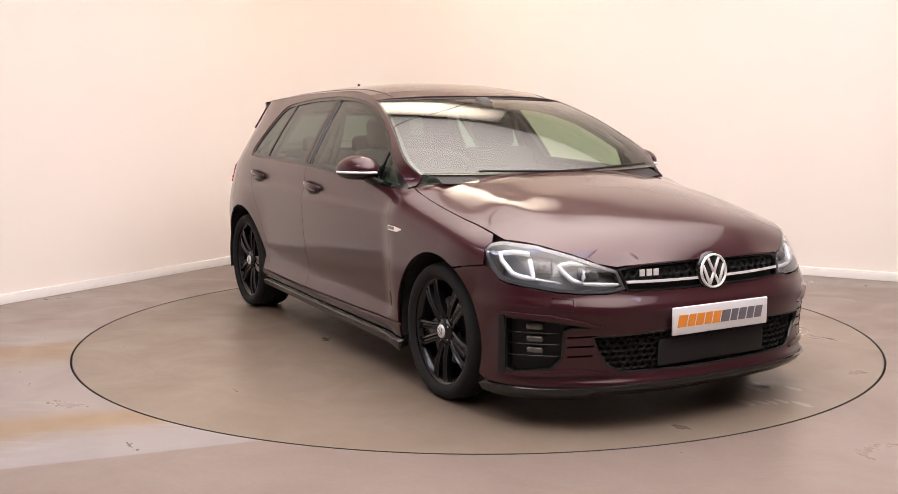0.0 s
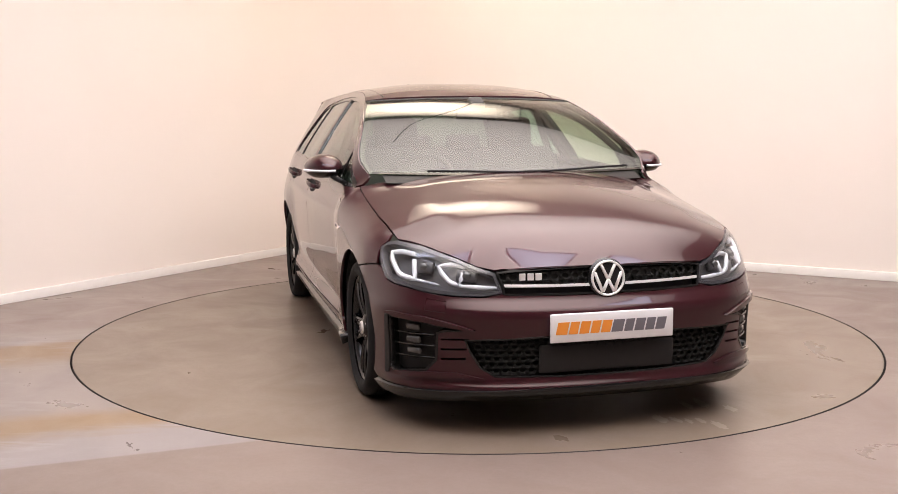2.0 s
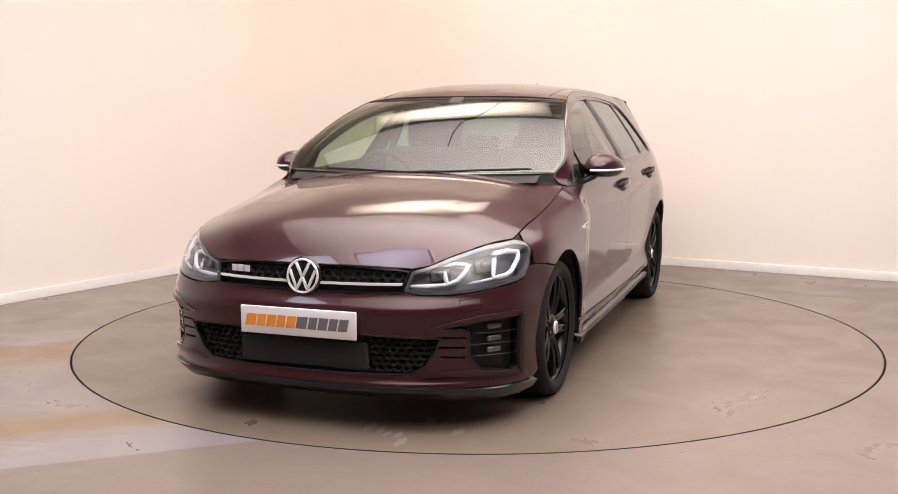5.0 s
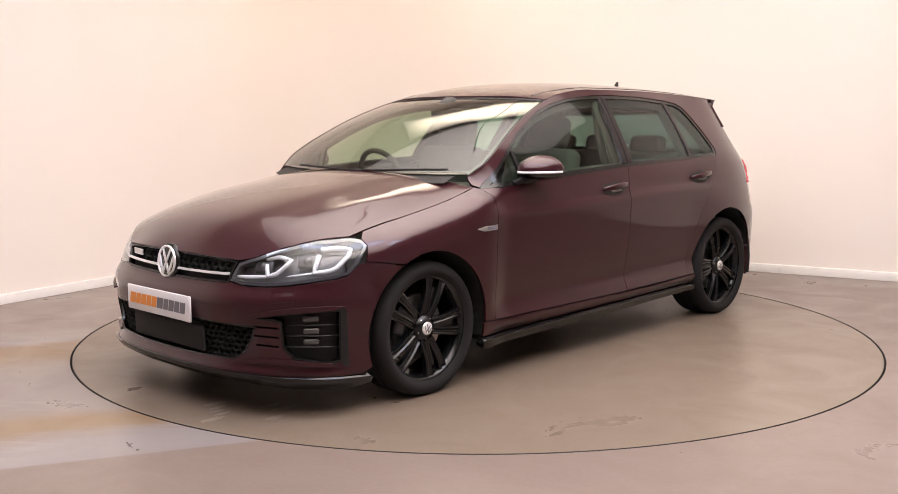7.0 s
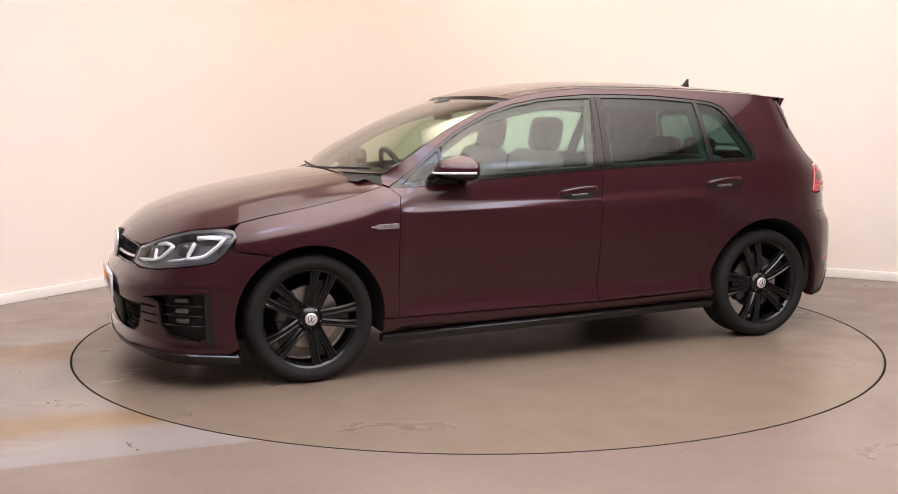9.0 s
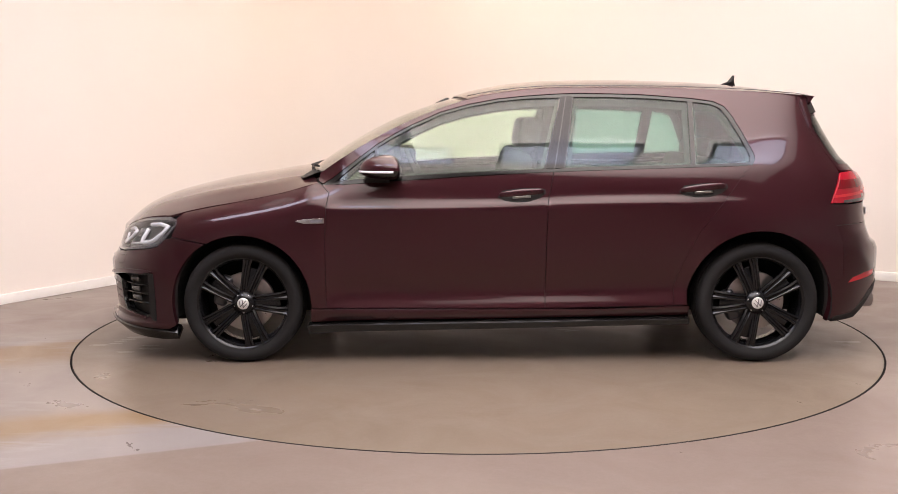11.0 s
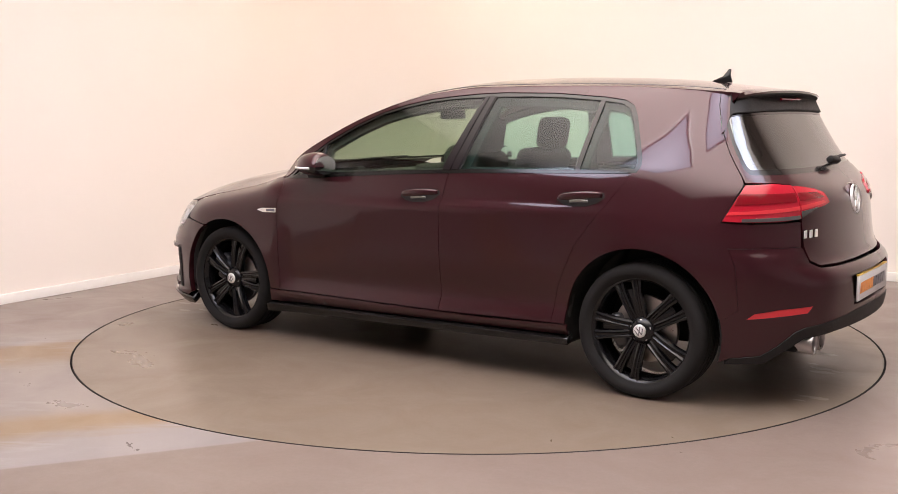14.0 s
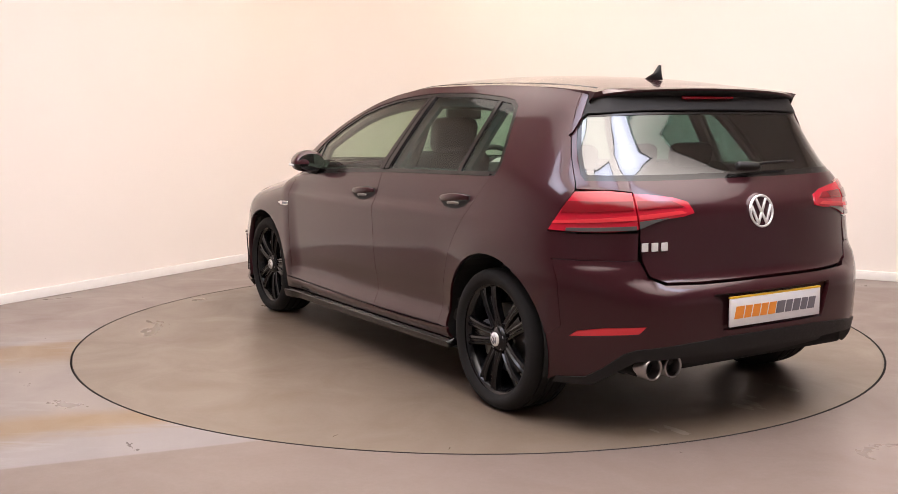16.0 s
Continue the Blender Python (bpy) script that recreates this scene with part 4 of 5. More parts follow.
    low = [(SLEN, 0.400), (sr(0.25), 0.395), (sr(0.45), 0.380), (sr(0.62), 0.362), (sr(0.66), 0.345), (sr(0.72), 0.285), (sr(0.765), 0.245), (sx(-1.72), 0.232), (sx(-1.70), 0.205), (sr(0.75), 0.212), (sr(0.69), 0.262), (sr(0.62), 0.312), (sr(0.45), 0.326), (SLEN, 0.332)]
    panel("rear_diffuser", low + [(2 * SLEN - s, z) for s, z in low[-2:0:-1]], skin, TRIM, car, gap=0.001, lift=0.004, thick=0.10, label="black rear diffuser")
    build_plate(car, pose(-2.092, 0, 0.486, 0, 0, 180), True)
    build_roundel(car, pose(-1.994, 0, 0.868, 0, 82, 180), 0.068, "rear_badge", rear=True)
    build_letters(car, [(0.575, 0), (0.535, 0), (0.495, 0)], lambda y: Vector((float(skin_at(sr(abs(y)), 0.75).x) - 0.002, y, 0.752)), -1, 0.036)
    for mir in (1, -1):
        build_taillamp(car, mir)
    build_exhaust(car)
    build_wiper(car)
    # ---- under the skin
    build_inner(car)
    build_wheels(car)
    for mir in (1, -1):
        build_mirror(car, mir)
        build_side_badge(car, mir)
    build_front_wipers(car)
    build_aerial(car)
    build_cabin(car)
    return car


def on_skin(s, z, lift, mir=1):
    p = skin(np.array([s, s + 0.01, s]), np.array([z, z, z + 0.01]))
    n = Vector(np.cross(p[1] - p[0], p[2] - p[0])).normalized()
    q = Vector(p[0]) + n * lift
    return (Vector((q.x, q.y * mir, q.z)), Vector((n.x, n.y * mir, n.z)))


def build_handle(door, x, z, mir):
    # no hollow is cut: a flat dark patch paints the cup's shade
    cup = [(x + 0.115, z - 0.012), (x + 0.09, z + 0.014), (x + 0.02, z + 0.022), (x - 0.06, z + 0.024), (x - 0.112, z + 0.020), (x - 0.118, z + 0.004), (x - 0.085, z - 0.016), (x - 0.03, z - 0.030), (x + 0.03, z - 0.032), (x + 0.08, z - 0.026)]
    panel("handle_cup_shade", side([(x + (a - x) * 1.06, z + (b - z) * 1.25) for a, b in cup]), skin, GAP, door, gap=0, lift=0.0015, thick=0.001, grid=0.02, mirror=mir < 0)
    bm = bmesh.new()
    pts = []
    for k in range(13):
        t = k / 12
        p, n = on_skin(sx(x + 0.112 - 0.224 * t), z - 0.006 + 0.020 * t, 0.006 + 0.030 * math.sin(math.pi * t) ** 0.5, mir)
        pts.append((p, n, 0.0105 + 0.007 * math.sin(math.pi * t) ** 0.6))
    rings = []
    for p, n, r in pts:
        up = Vector((0, 0, 1))
        rings.append([bm.verts.new(p + n * (0.008 * math.cos(a)) + up * (r * math.sin(a))) for a in [2 * math.pi * k / 10 for k in range(10)]])
    for a, b in zip(rings, rings[1:]):
        for k in range(10):
            bm.faces.new((a[k], a[(k + 1) % 10], b[(k + 1) % 10], b[k]))
    bm.faces.new(rings[0])
    bm.faces.new(rings[-1])
    bmesh.ops.recalc_face_normals(bm, faces=bm.faces)
    grip = part("door_handle", bm, PAINT, door)
    bm = bmesh.new()
    tube(bm, [on_skin(sx(x + 0.045 - 0.09 * t), z - 0.019 + 0.004 * t, 0.010 + 0.008 * math.sin(math.pi * t), mir)[0] for t in (0, 0.25, 0.5, 0.75, 1)], 0.006, 8)
    part("handle_lip", bm, STEEL, grip)


def build_mesh_grille(name, poly, car, lift, w, h, zlow=0.0):
    """Black honeycomb of raised bars, cell by cell, within an outline on the skin."""
    arr = np.array(poly)
    lo, hi = arr.min(0), arr.max(0)
    bm = bmesh.new()
    row = 0
    z = max(lo[1], zlow)
    while z < hi[1] + h:
        s = lo[0] - w + (w / 2 if row % 2 else 0)
        while s < hi[0] + w:
            hexa = [(s + w * 0.5 * math.cos(a) * 1.12, z + h * 0.62 * math.sin(a)) for a in [math.pi / 3 * k for k in range(6)]]
            if inside(np.array([(s, z)]), poly)[0]:
                hexa = [(min(max(a, lo[0]), hi[0]), min(max(b, lo[1]), hi[1])) for a, b in hexa]
                inn = [(s + (a - s) * 0.70, z + (b - z) * 0.66) for a, b in hexa]
                o = skin(np.array([a for a, _ in hexa]), np.array([b for _, b in hexa]))
                i = skin(np.array([a for a, _ in inn]), np.array([b for _, b in inn]))
                _, n = on_skin(abs(s), z, 0)
                n = Vector((n.x, n.y * (1 if s >= 0 else -1), n.z))
                ov = [bm.verts.new(Vector(p) + n * lift) for p in o]
                iv = [bm.verts.new(Vector(p) + n * (lift - 0.004)) for p in i]
                dv = [bm.verts.new(Vector(p) + n * (lift - 0.02)) for p in i]
                for k in range(6):
                    j = (k + 1) % 6
                    bm.faces.new((ov[k], ov[j], iv[j], iv[k]))
                    bm.faces.new((iv[k], iv[j], dv[j], dv[k]))
            s += w
        z += h * 0.93
        row += 1
    bmesh.ops.recalc_face_normals(bm, faces=bm.faces)
    part(name, bm, LINER, car, "black honeycomb grille", smooth=False)


def build_fog(car, fog, mir):
    wide = [(sx(1.79), 0.465), (sf(0.74), 0.466), (sf(0.54), 0.430), (sf(0.53), 0.290), (sf(0.70), 0.235), (sx(1.79), 0.220)]
    base = panel("fog_surround", wide, skin, TRIM, car, gap=0, lift=-0.045, thick=0.01, grid=0.04, mirror=mir < 0, label="black fog lamp surround")
    panel("surround_frame", inset(fog, -0.002), skin, GLOSSBLACK, base, holes=[inset(fog, 0.007)], gap=0, lift=0.002, thick=0.045, grid=0.05, mirror=mir < 0)
    # painted blade over the lamps, and the painted ledge under the slots
    blade = [(sx(1.772), 0.470), (sx(1.83), 0.477), (sf(0.70), 0.474), (sf(0.61), 0.455), (sf(0.53), 0.430), (sf(0.61), 0.436), (sf(0.70), 0.452), (sx(1.83), 0.458)]
    panel("blade", blade, skin, PAINT, base, gap=0, lift=0.013, thick=0.03, grid=0.03, mirror=mir < 0)
    ledge = [(sx(1.83), 0.232), (sf(0.70), 0.250), (sf(0.60), 0.254), (sf(0.50), 0.232), (sf(0.50), 0.226), (sf(0.60), 0.234), (sf(0.70), 0.228), (sx(1.83), 0.216)]
    panel("ledge", ledge, skin, PAINT, base, gap=0, lift=0.012, thick=0.025, grid=0.03, mirror=mir < 0)
    outer = [(sx(1.772), 0.458), (sx(1.797), 0.460), (sx(1.797), 0.236), (sx(1.785), 0.215), (sx(1.765), 0.212)]
    panel("outer_blade", outer, skin, TRIM, base, gap=0, lift=0.006, thick=0.02, grid=0.03, mirror=mir < 0)
    for z in (0.392, 0.345, 0.298):
        bm = bmesh.new()
        pts = [on_skin(s, z + 0.006 * (1 - t), -0.012, mir)[0] for t, s in [(t, sf(0.668) + (sx(1.80) - sf(0.668)) * t) for t in (0, 0.25, 0.5, 0.75, 1.0)]]
        tube(bm, pts, 0.0045, 6)
        part("slat", bm, GLOSSBLACK, base)
    for z in (0.420, 0.368, 0.322):
        p, n = on_skin(sf(0.752), z, -0.022, mir)
        bm = bmesh.new()
        box(bm, 0, 0, 0, 0.02, 0.070, 0.028, 0.009)
        bmesh.ops.transform(bm, verts=bm.verts, matrix=Matrix.Translation(p) @ n.to_track_quat("X", "Z").to_matrix().to_4x4())
        part("fog_lamp", bm, FOGGLASS, base, "clear fog lamp")


def build_roundel(car, m, r, name, rear=False):
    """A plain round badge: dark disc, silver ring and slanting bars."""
    m = m @ pose(0, 0, 0, 0, 0, 90)
    bm = bmesh.new()
    lathe(bm, [(0.0, 0.004), (r * 0.9, 0.004), (r * 1.10, 0.0), (r * 1.12, -0.02)], 48, "Z", m)
    bmesh.ops.remove_doubles(bm, verts=bm.verts, dist=1e-6)
    bmesh.ops.recalc_face_normals(bm, faces=bm.faces)
    badge = part(name, bm, GLOSSBLACK if not rear else PAINT, car, "round silver badge")
    bm = bmesh.new()
    lathe(bm, [(r * 0.86, 0.002), (r * 0.88, 0.010), (r * 0.93, 0.012), (r * 0.99, 0.010), (r, 0.002)], 48, "Z", m)
    bmesh.ops.recalc_face_normals(bm, faces=bm.faces)
    part("ring", bm, SATIN, badge)
    for x0, y0, x1, y1 in ((-0.42, 0.76, -0.02, -0.06), (0.42, 0.76, 0.02, -0.06), (-0.80, 0.34, -0.34, -0.76), (0.80, 0.34, 0.34, -0.76), (-0.34, -0.76, 0.0, -0.06), (0.34, -0.76, 0.0, -0.06)):
        bm = bmesh.new()
        d = Vector((x1 - x0, y1 - y0, 0)) * r
        box(bm, 0, 0, 0, d.length, r * 0.17, 0.008, 0.002, 1)
        a = math.degrees(math.atan2(d.y, d.x))
        bmesh.ops.transform(bm, verts=bm.verts, matrix=m @ pose((x0 + x1) / 2 * r, (y0 + y1) / 2 * r, 0.007, 0, 0, a))
        part("bar", bm, SATIN, badge)


def build_letters(car, places, where, face, size):
    """Three plain silver blocks of the model badge."""
    for y, _ in places:
        p = where(y)
        bm = bmesh.new()
        w = size * 0.86
        box(bm, 0, 0, 0, 0.006, w, 0.92 * size, 0.0015, 2)
        bmesh.ops.transform(bm, verts=bm.verts, matrix=Matrix.Translation(p) @ pose(0, 0, 0, 0, 0, 0 if face > 0 else 180))
        part("model_badge", bm, SATIN, car, "silver model badge block", smooth=False)


def build_plate(car, m, yellow):
    """White dealer plate with plain orange and grey bars."""
    bm = bmesh.new()
    box(bm, 0, 0, 0, 0.012, 0.524, 0.114, 0.004)
    bmesh.ops.transform(bm, verts=bm.verts, matrix=m)
    plate = part("number_plate", bm, WHITE, car, "white dealer plate with orange and grey bars")
    y = -0.236
    for group, material in ((5, ORANGE), (5, GREY)):
        for k in range(group):
            bm = bmesh.new()
            w = 0.040 if k else 0.047
            box(bm, 0.0066, y + w / 2, 0, 0.0016, w - 0.003 * (k % 2), 0.049)
            for v in bm.verts:
                v.co.y += v.co.z * 0.22
            bmesh.ops.transform(bm, verts=bm.verts, matrix=m)
            part("bar", bm, material, plate, smooth=False)
            y += w + 0.0055
    bm = bmesh.new()
    if yellow:
        box(bm, -0.001, 0, 0.0605, 0.013, 0.524, 0.007, 0.001)
        bmesh.ops.transform(bm, verts=bm.verts, matrix=m)
        part("edge", bm, YELLOW, plate, "yellow upper edge", smooth=False)
    else:
        bm.free()


def build_headlamp(car, mir):
    lamp = [(sf(0.430), 0.571), (sf(0.50), 0.559), (sf(0.60), 0.559), (sf(0.68), 0.565), (sf(0.75), 0.577), (sx(1.80), 0.590), (sx(1.752), 0.602), (sx(1.710), 0.642), (sx(1.655), 0.714), (sx(1.668), 0.738)] + LAMP_TOP
    ob = panel("headlight", lamp, skin, LAMPBODY, car, gap=-0.004, lift=-0.055, thick=0.004, grid=0.03, mirror=mir < 0, label="clear headlight with white light guides")
    panel("bezel", lamp, skin, LAMPDARK, ob, holes=[inset(lamp, 0.012)], gap=0.0, lift=-0.004, thick=0.05, grid=0.05, mirror=mir < 0)

    def bar(pts, r):
        bm = bmesh.new()
        tube(bm, [on_skin(s, z, -0.022, mir)[0] for s, z in pts], r, 8)
        part("light_guide", bm, DRL, ob, "white light guide")

    bar(dense([(sf(0.785), 0.716), (sx(1.78), 0.722), (sx(1.722), 0.712), (sx(1.742), 0.680), (sx(1.80), 0.632), (sx(1.83), 0.622), (sf(0.76), 0.615)], 0.03), 0.0105)
    bar(dense([(sf(0.76), 0.615), (sf(0.67), 0.600)], 0.03), 0.006)
    bar(dense([(sf(0.585), 0.676), (sf(0.64), 0.684), (sf(0.688), 0.672), (sf(0.675), 0.650), (sf(0.637), 0.613), (sf(0.60), 0.600)], 0.03), 0.010)
    bar(dense([(sf(0.60), 0.600), (sf(0.52), 0.592), (sf(0.445), 0.592)], 0.03), 0.007)
    for y, z in ((0.745, 0.668), (0.575, 0.643)):
        p, n = on_skin(sf(y), z, -0.035, mir)
        q = Matrix.Translation(p) @ Vector((1, 0, 0)).to_track_quat("Z", "Y").to_matrix().to_4x4()
        bm = bmesh.new()
        box(bm, 0, 0, 0, 0.085, 0.055, 0.025, 0.01)
        bmesh.ops.transform(bm, verts=bm.verts, matrix=Matrix.Translation(p) @ n.to_track_quat("Z", "Y").to_matrix().to_4x4() @ pose(0, 0, 0, 0, 0, 0))
        part("module", bm, LAMPDARK, ob)
        bm = bmesh.new()
        lathe(bm, [(0.0, 0.024), (0.012, 0.021), (0.020, 0.012), (0.022, 0.0)], 20, "Z", Matrix.Translation(p) @ n.to_track_quat("Z", "Y").to_matrix().to_4x4())
        bmesh.ops.remove_doubles(bm, verts=bm.verts, dist=1e-6)
        part("projector", bm, FOGGLASS, ob)
    panel("lens", lamp, skin, LENS, ob, gap=0.001, lift=0.0, thick=0.004, grid=0.03, mirror=mir < 0)


def build_taillamp(car, mir):
    outer = [(sx(-1.672), 0.812), (sx(-1.720), 0.893), (sx(-1.765), 0.963), (sr(0.72), 0.967), (sr(0.622), 0.958), (sr(0.602), 0.818), (sr(0.70), 0.810), (sx(-1.80), 0.808)]
    inner = [(sr(0.600), 0.820), (sr(0.617), 0.955), (sr(0.55), 0.950), (sr(0.44), 0.936), (sr(0.375), 0.918), (sr(0.355), 0.874), (sr(0.41), 0.862), (sr(0.48), 0.856), (sr(0.55), 0.840)]
    ob = panel("tail_light", outer, skin, REDLENS, car, gap=0.002, lift=0.006, thick=0.03, grid=0.03, mirror=mir < 0, label="red wrap-around tail light")
    panel("inner_lens", inner, skin, REDLENS, ob, gap=0.002, lift=0.007, thick=0.02, grid=0.03, mirror=mir < 0)
    for poly, material in (([(sx(-1.690), 0.838), (sx(-1.698), 0.850), (sr(0.611), 0.872), (sr(0.611), 0.856)], REDBAR), ([(sr(0.601), 0.856), (sr(0.601), 0.874), (sr(0.42), 0.886), (sr(0.39), 0.876)], REDBAR),
                           ([(sx(-1.722), 0.880), (sx(-1.742), 0.925), (sr(0.624), 0.925), (sr(0.624), 0.892)], REDDARK), ([(sr(0.603), 0.892), (sr(0.606), 0.925), (sr(0.45), 0.920), (sr(0.40), 0.898)], REDDARK),
                           ([(sx(-1.75), 0.811), (sx(-1.75), 0.824), (sr(0.612), 0.834), (sr(0.612), 0.818)], SMOKE), ([(sr(0.600), 0.822), (sr(0.601), 0.850), (sr(0.47), 0.862), (sr(0.55), 0.841)], SMOKE)):
        panel("light_strip", poly, skin, material, ob, gap=0, lift=0.0095, thick=0.003, grid=0.03, mirror=mir < 0)


def build_spoiler(car):
    """Roof spoiler with gloss black underside."""
    bm = bmesh.new()
    rows = []
    for u in np.linspace(-1, 1, 33):
        y = 0.592 * u
        z0 = float(roof(np.array([-1.60]), np.array([y]))[0][2])
        tip_x = -1.712 + 0.045 * u * u + 0.03 * abs(u) ** 8
        tip_z = 1.370 - 0.022 * u * u - 0.012 * abs(u) ** 8
        top = [(-1.607, z0 + 0.001), (-1.65, (z0 * 1.3 + tip_z * 0.7) / 2 + 0.002), (tip_x, tip_z), (tip_x + 0.004, tip_z - 0.010), (tip_x + 0.03, tip_z - 0.026), (-1.62, 1.318 - 0.02 * abs(u) ** 4)]
        rows.append([bm.verts.new((x, y, z)) for x, z in top])
    for a, b in zip(rows, rows[1:]):
        for k in range(5):
            bm.faces.new((a[k], b[k], b[k + 1], a[k + 1])).material_index = 1 if k > 2 else 0
    bm.faces.new(rows[0])
    bm.faces.new(rows[-1][::-1])
    bmesh.ops.recalc_face_normals(bm, faces=bm.faces)
    sp = sharpen(part("spoiler", bm, PAINT, car), 40)
    sp.data.materials.append(LINER)
    he = sx(-1.65) + 0.012
    under = [(SLEN, 1.279), (sr(0.40), 1.277), (sr(0.60), 1.272), (he + 0.07, 1.264), (he + 0.02, 1.235), (he, 1.19), (he, 1.335), (sr(0.5), 1.345), (SLEN, 1.345)]
    panel("spoiler_underside", under + [(2 * SLEN - s, z) for s, z in under[-2:0:-1]], skin, TRIM, sp, gap=0, lift=0.006, thick=0.012, grid=0.05, label="black spoiler underside")
    both("winglet", [(he - 0.004, 1.175), (he - 0.004, 1.332), (he + 0.045, 1.332), (he + 0.040, 1.245), (he + 0.015, 1.19)], skin, PAINT, sp, gap=0, lift=0.010, thick=0.016, grid=0.03)
    rbox("brake_light", (-1.683, 0, 1.330), (0.012, 0.30, 0.012), 0.004, REDDARK, sp, (0, 30, 0), "slim red high-level brake light")


def build_exhaust(car):
    for y in (0.565, 0.463):
        bm = bmesh.new()
        lathe(bm, [(0.033, 0.22), (0.038, 0.0), (0.041, -0.012), (0.0445, -0.008), (0.0445, 0.22)], 32, "Z", pose(-1.990, y, 0.280, 0, 90, 0))
        bmesh.ops.recalc_face_normals(bm, faces=bm.faces)
        pipe = part("tailpipe", bm, STEEL, car, "round polished steel tailpipe")
        bm = bmesh.new()
        lathe(bm, [(0.0, 0.12), (0.036, 0.12)], 24, "Z", pose(-1.990, y, 0.280, 0, 90, 0))
        part("pipe_bore", bm, GAP, pipe)


def build_wiper(car):
    p, n = on_skin(SLEN - 0.01, 1.045, 0.018)
    bm = bmesh.new()
    pts = [on_skin(2 * SLEN - sr(y) if y > 0 else sr(-y), z, 0.028)[0] for y, z in ((0.02, 1.028), (0.10, 1.034), (0.20, 1.038), (0.30, 1.040), (0.38, 1.040))]
    pts = [Vector((q.x, -abs(q.y), q.z)) for q in pts]
    tube(bm, pts, 0.007, 6)
    arm = part("rear_wiper", bm, TRIM, car, "black rear wiper")
    bm = bmesh.new()
    box(bm, 0, 0, 0, 0.034, 0.12, 0.034, 0.010)
    q = (pts[0] + pts[1]) / 2
    bmesh.ops.transform(bm, verts=bm.verts, matrix=pose(q.x - 0.014, q.y + 0.02, q.z - 0.004, 4, 40, 0))
    part("wiper_hub", bm, TRIM, arm)


def build_aerial(car):
    bm = bmesh.new()
    z0 = float(roof(np.array([-1.33]), np.array([0.0]))[0][2]) - 0.004
    side_on = [(-1.285, 0.004), (-1.320, 0.020), (-1.348, 0.030), (-1.376, 0.066), (-1.386, 0.066), (-1.382, 0.034), (-1.392, 0.0), (-1.285, 0.0)]
    walls = [[bm.verts.new((x, w * (0.4 if z > 0.04 else 1.0), z0 + z)) for x, z in side_on] for w in (0.010, -0.010)]
    bm.faces.new(walls[0])
    bm.faces.new(walls[1][::-1])
    for k in range(8):
        bm.faces.new((walls[0][k], walls[1][k], walls[1][(k + 1) % 8], walls[0][(k + 1) % 8]))
    bmesh.ops.recalc_face_normals(bm, faces=bm.faces)
    part("roof_aerial", bm, TRIM, car, "black shark-fin roof aerial")


def build_front_wipers(car):
    for pts in (((-0.62, 0.012), (-0.30, 0.008), (-0.05, 0.0), (0.15, -0.01)), ((0.02, -0.01), (0.3, 0.006), (0.55, 0.018), (0.84, 0.022))):
        bm = bmesh.new()
        p = screen(np.array([u for u, _ in pts]), np.array([v for _, v in pts]))
        tube(bm, [Vector(q) + Vector((0.010, 0, 0.010)) for q in p], 0.006, 6)
        part("windscreen_wiper", bm, TRIM, car, "black windscreen wiper")
    bm = bmesh.new()
    rows = []
    for u in np.linspace(-0.90, 0.90, 21):
        a = Vector(screen(np.array([u]), np.array([0.02]))[0])
        rows.append([bm.verts.new(a + Vector((-0.02, 0, -0.012))), bm.verts.new(a + Vector((0.03, 0, -0.022))), bm.verts.new(a + Vector((0.10, 0, -0.05)))])
    for a, b in zip(rows, rows[1:]):
        for k in range(2):
            bm.faces.new((a[k], a[k + 1], b[k + 1], b[k]))
    bmesh.ops.recalc_face_normals(bm, faces=bm.faces)
    part("cowl", bm, TRIM, car, "black plastic cowl below the windscreen")


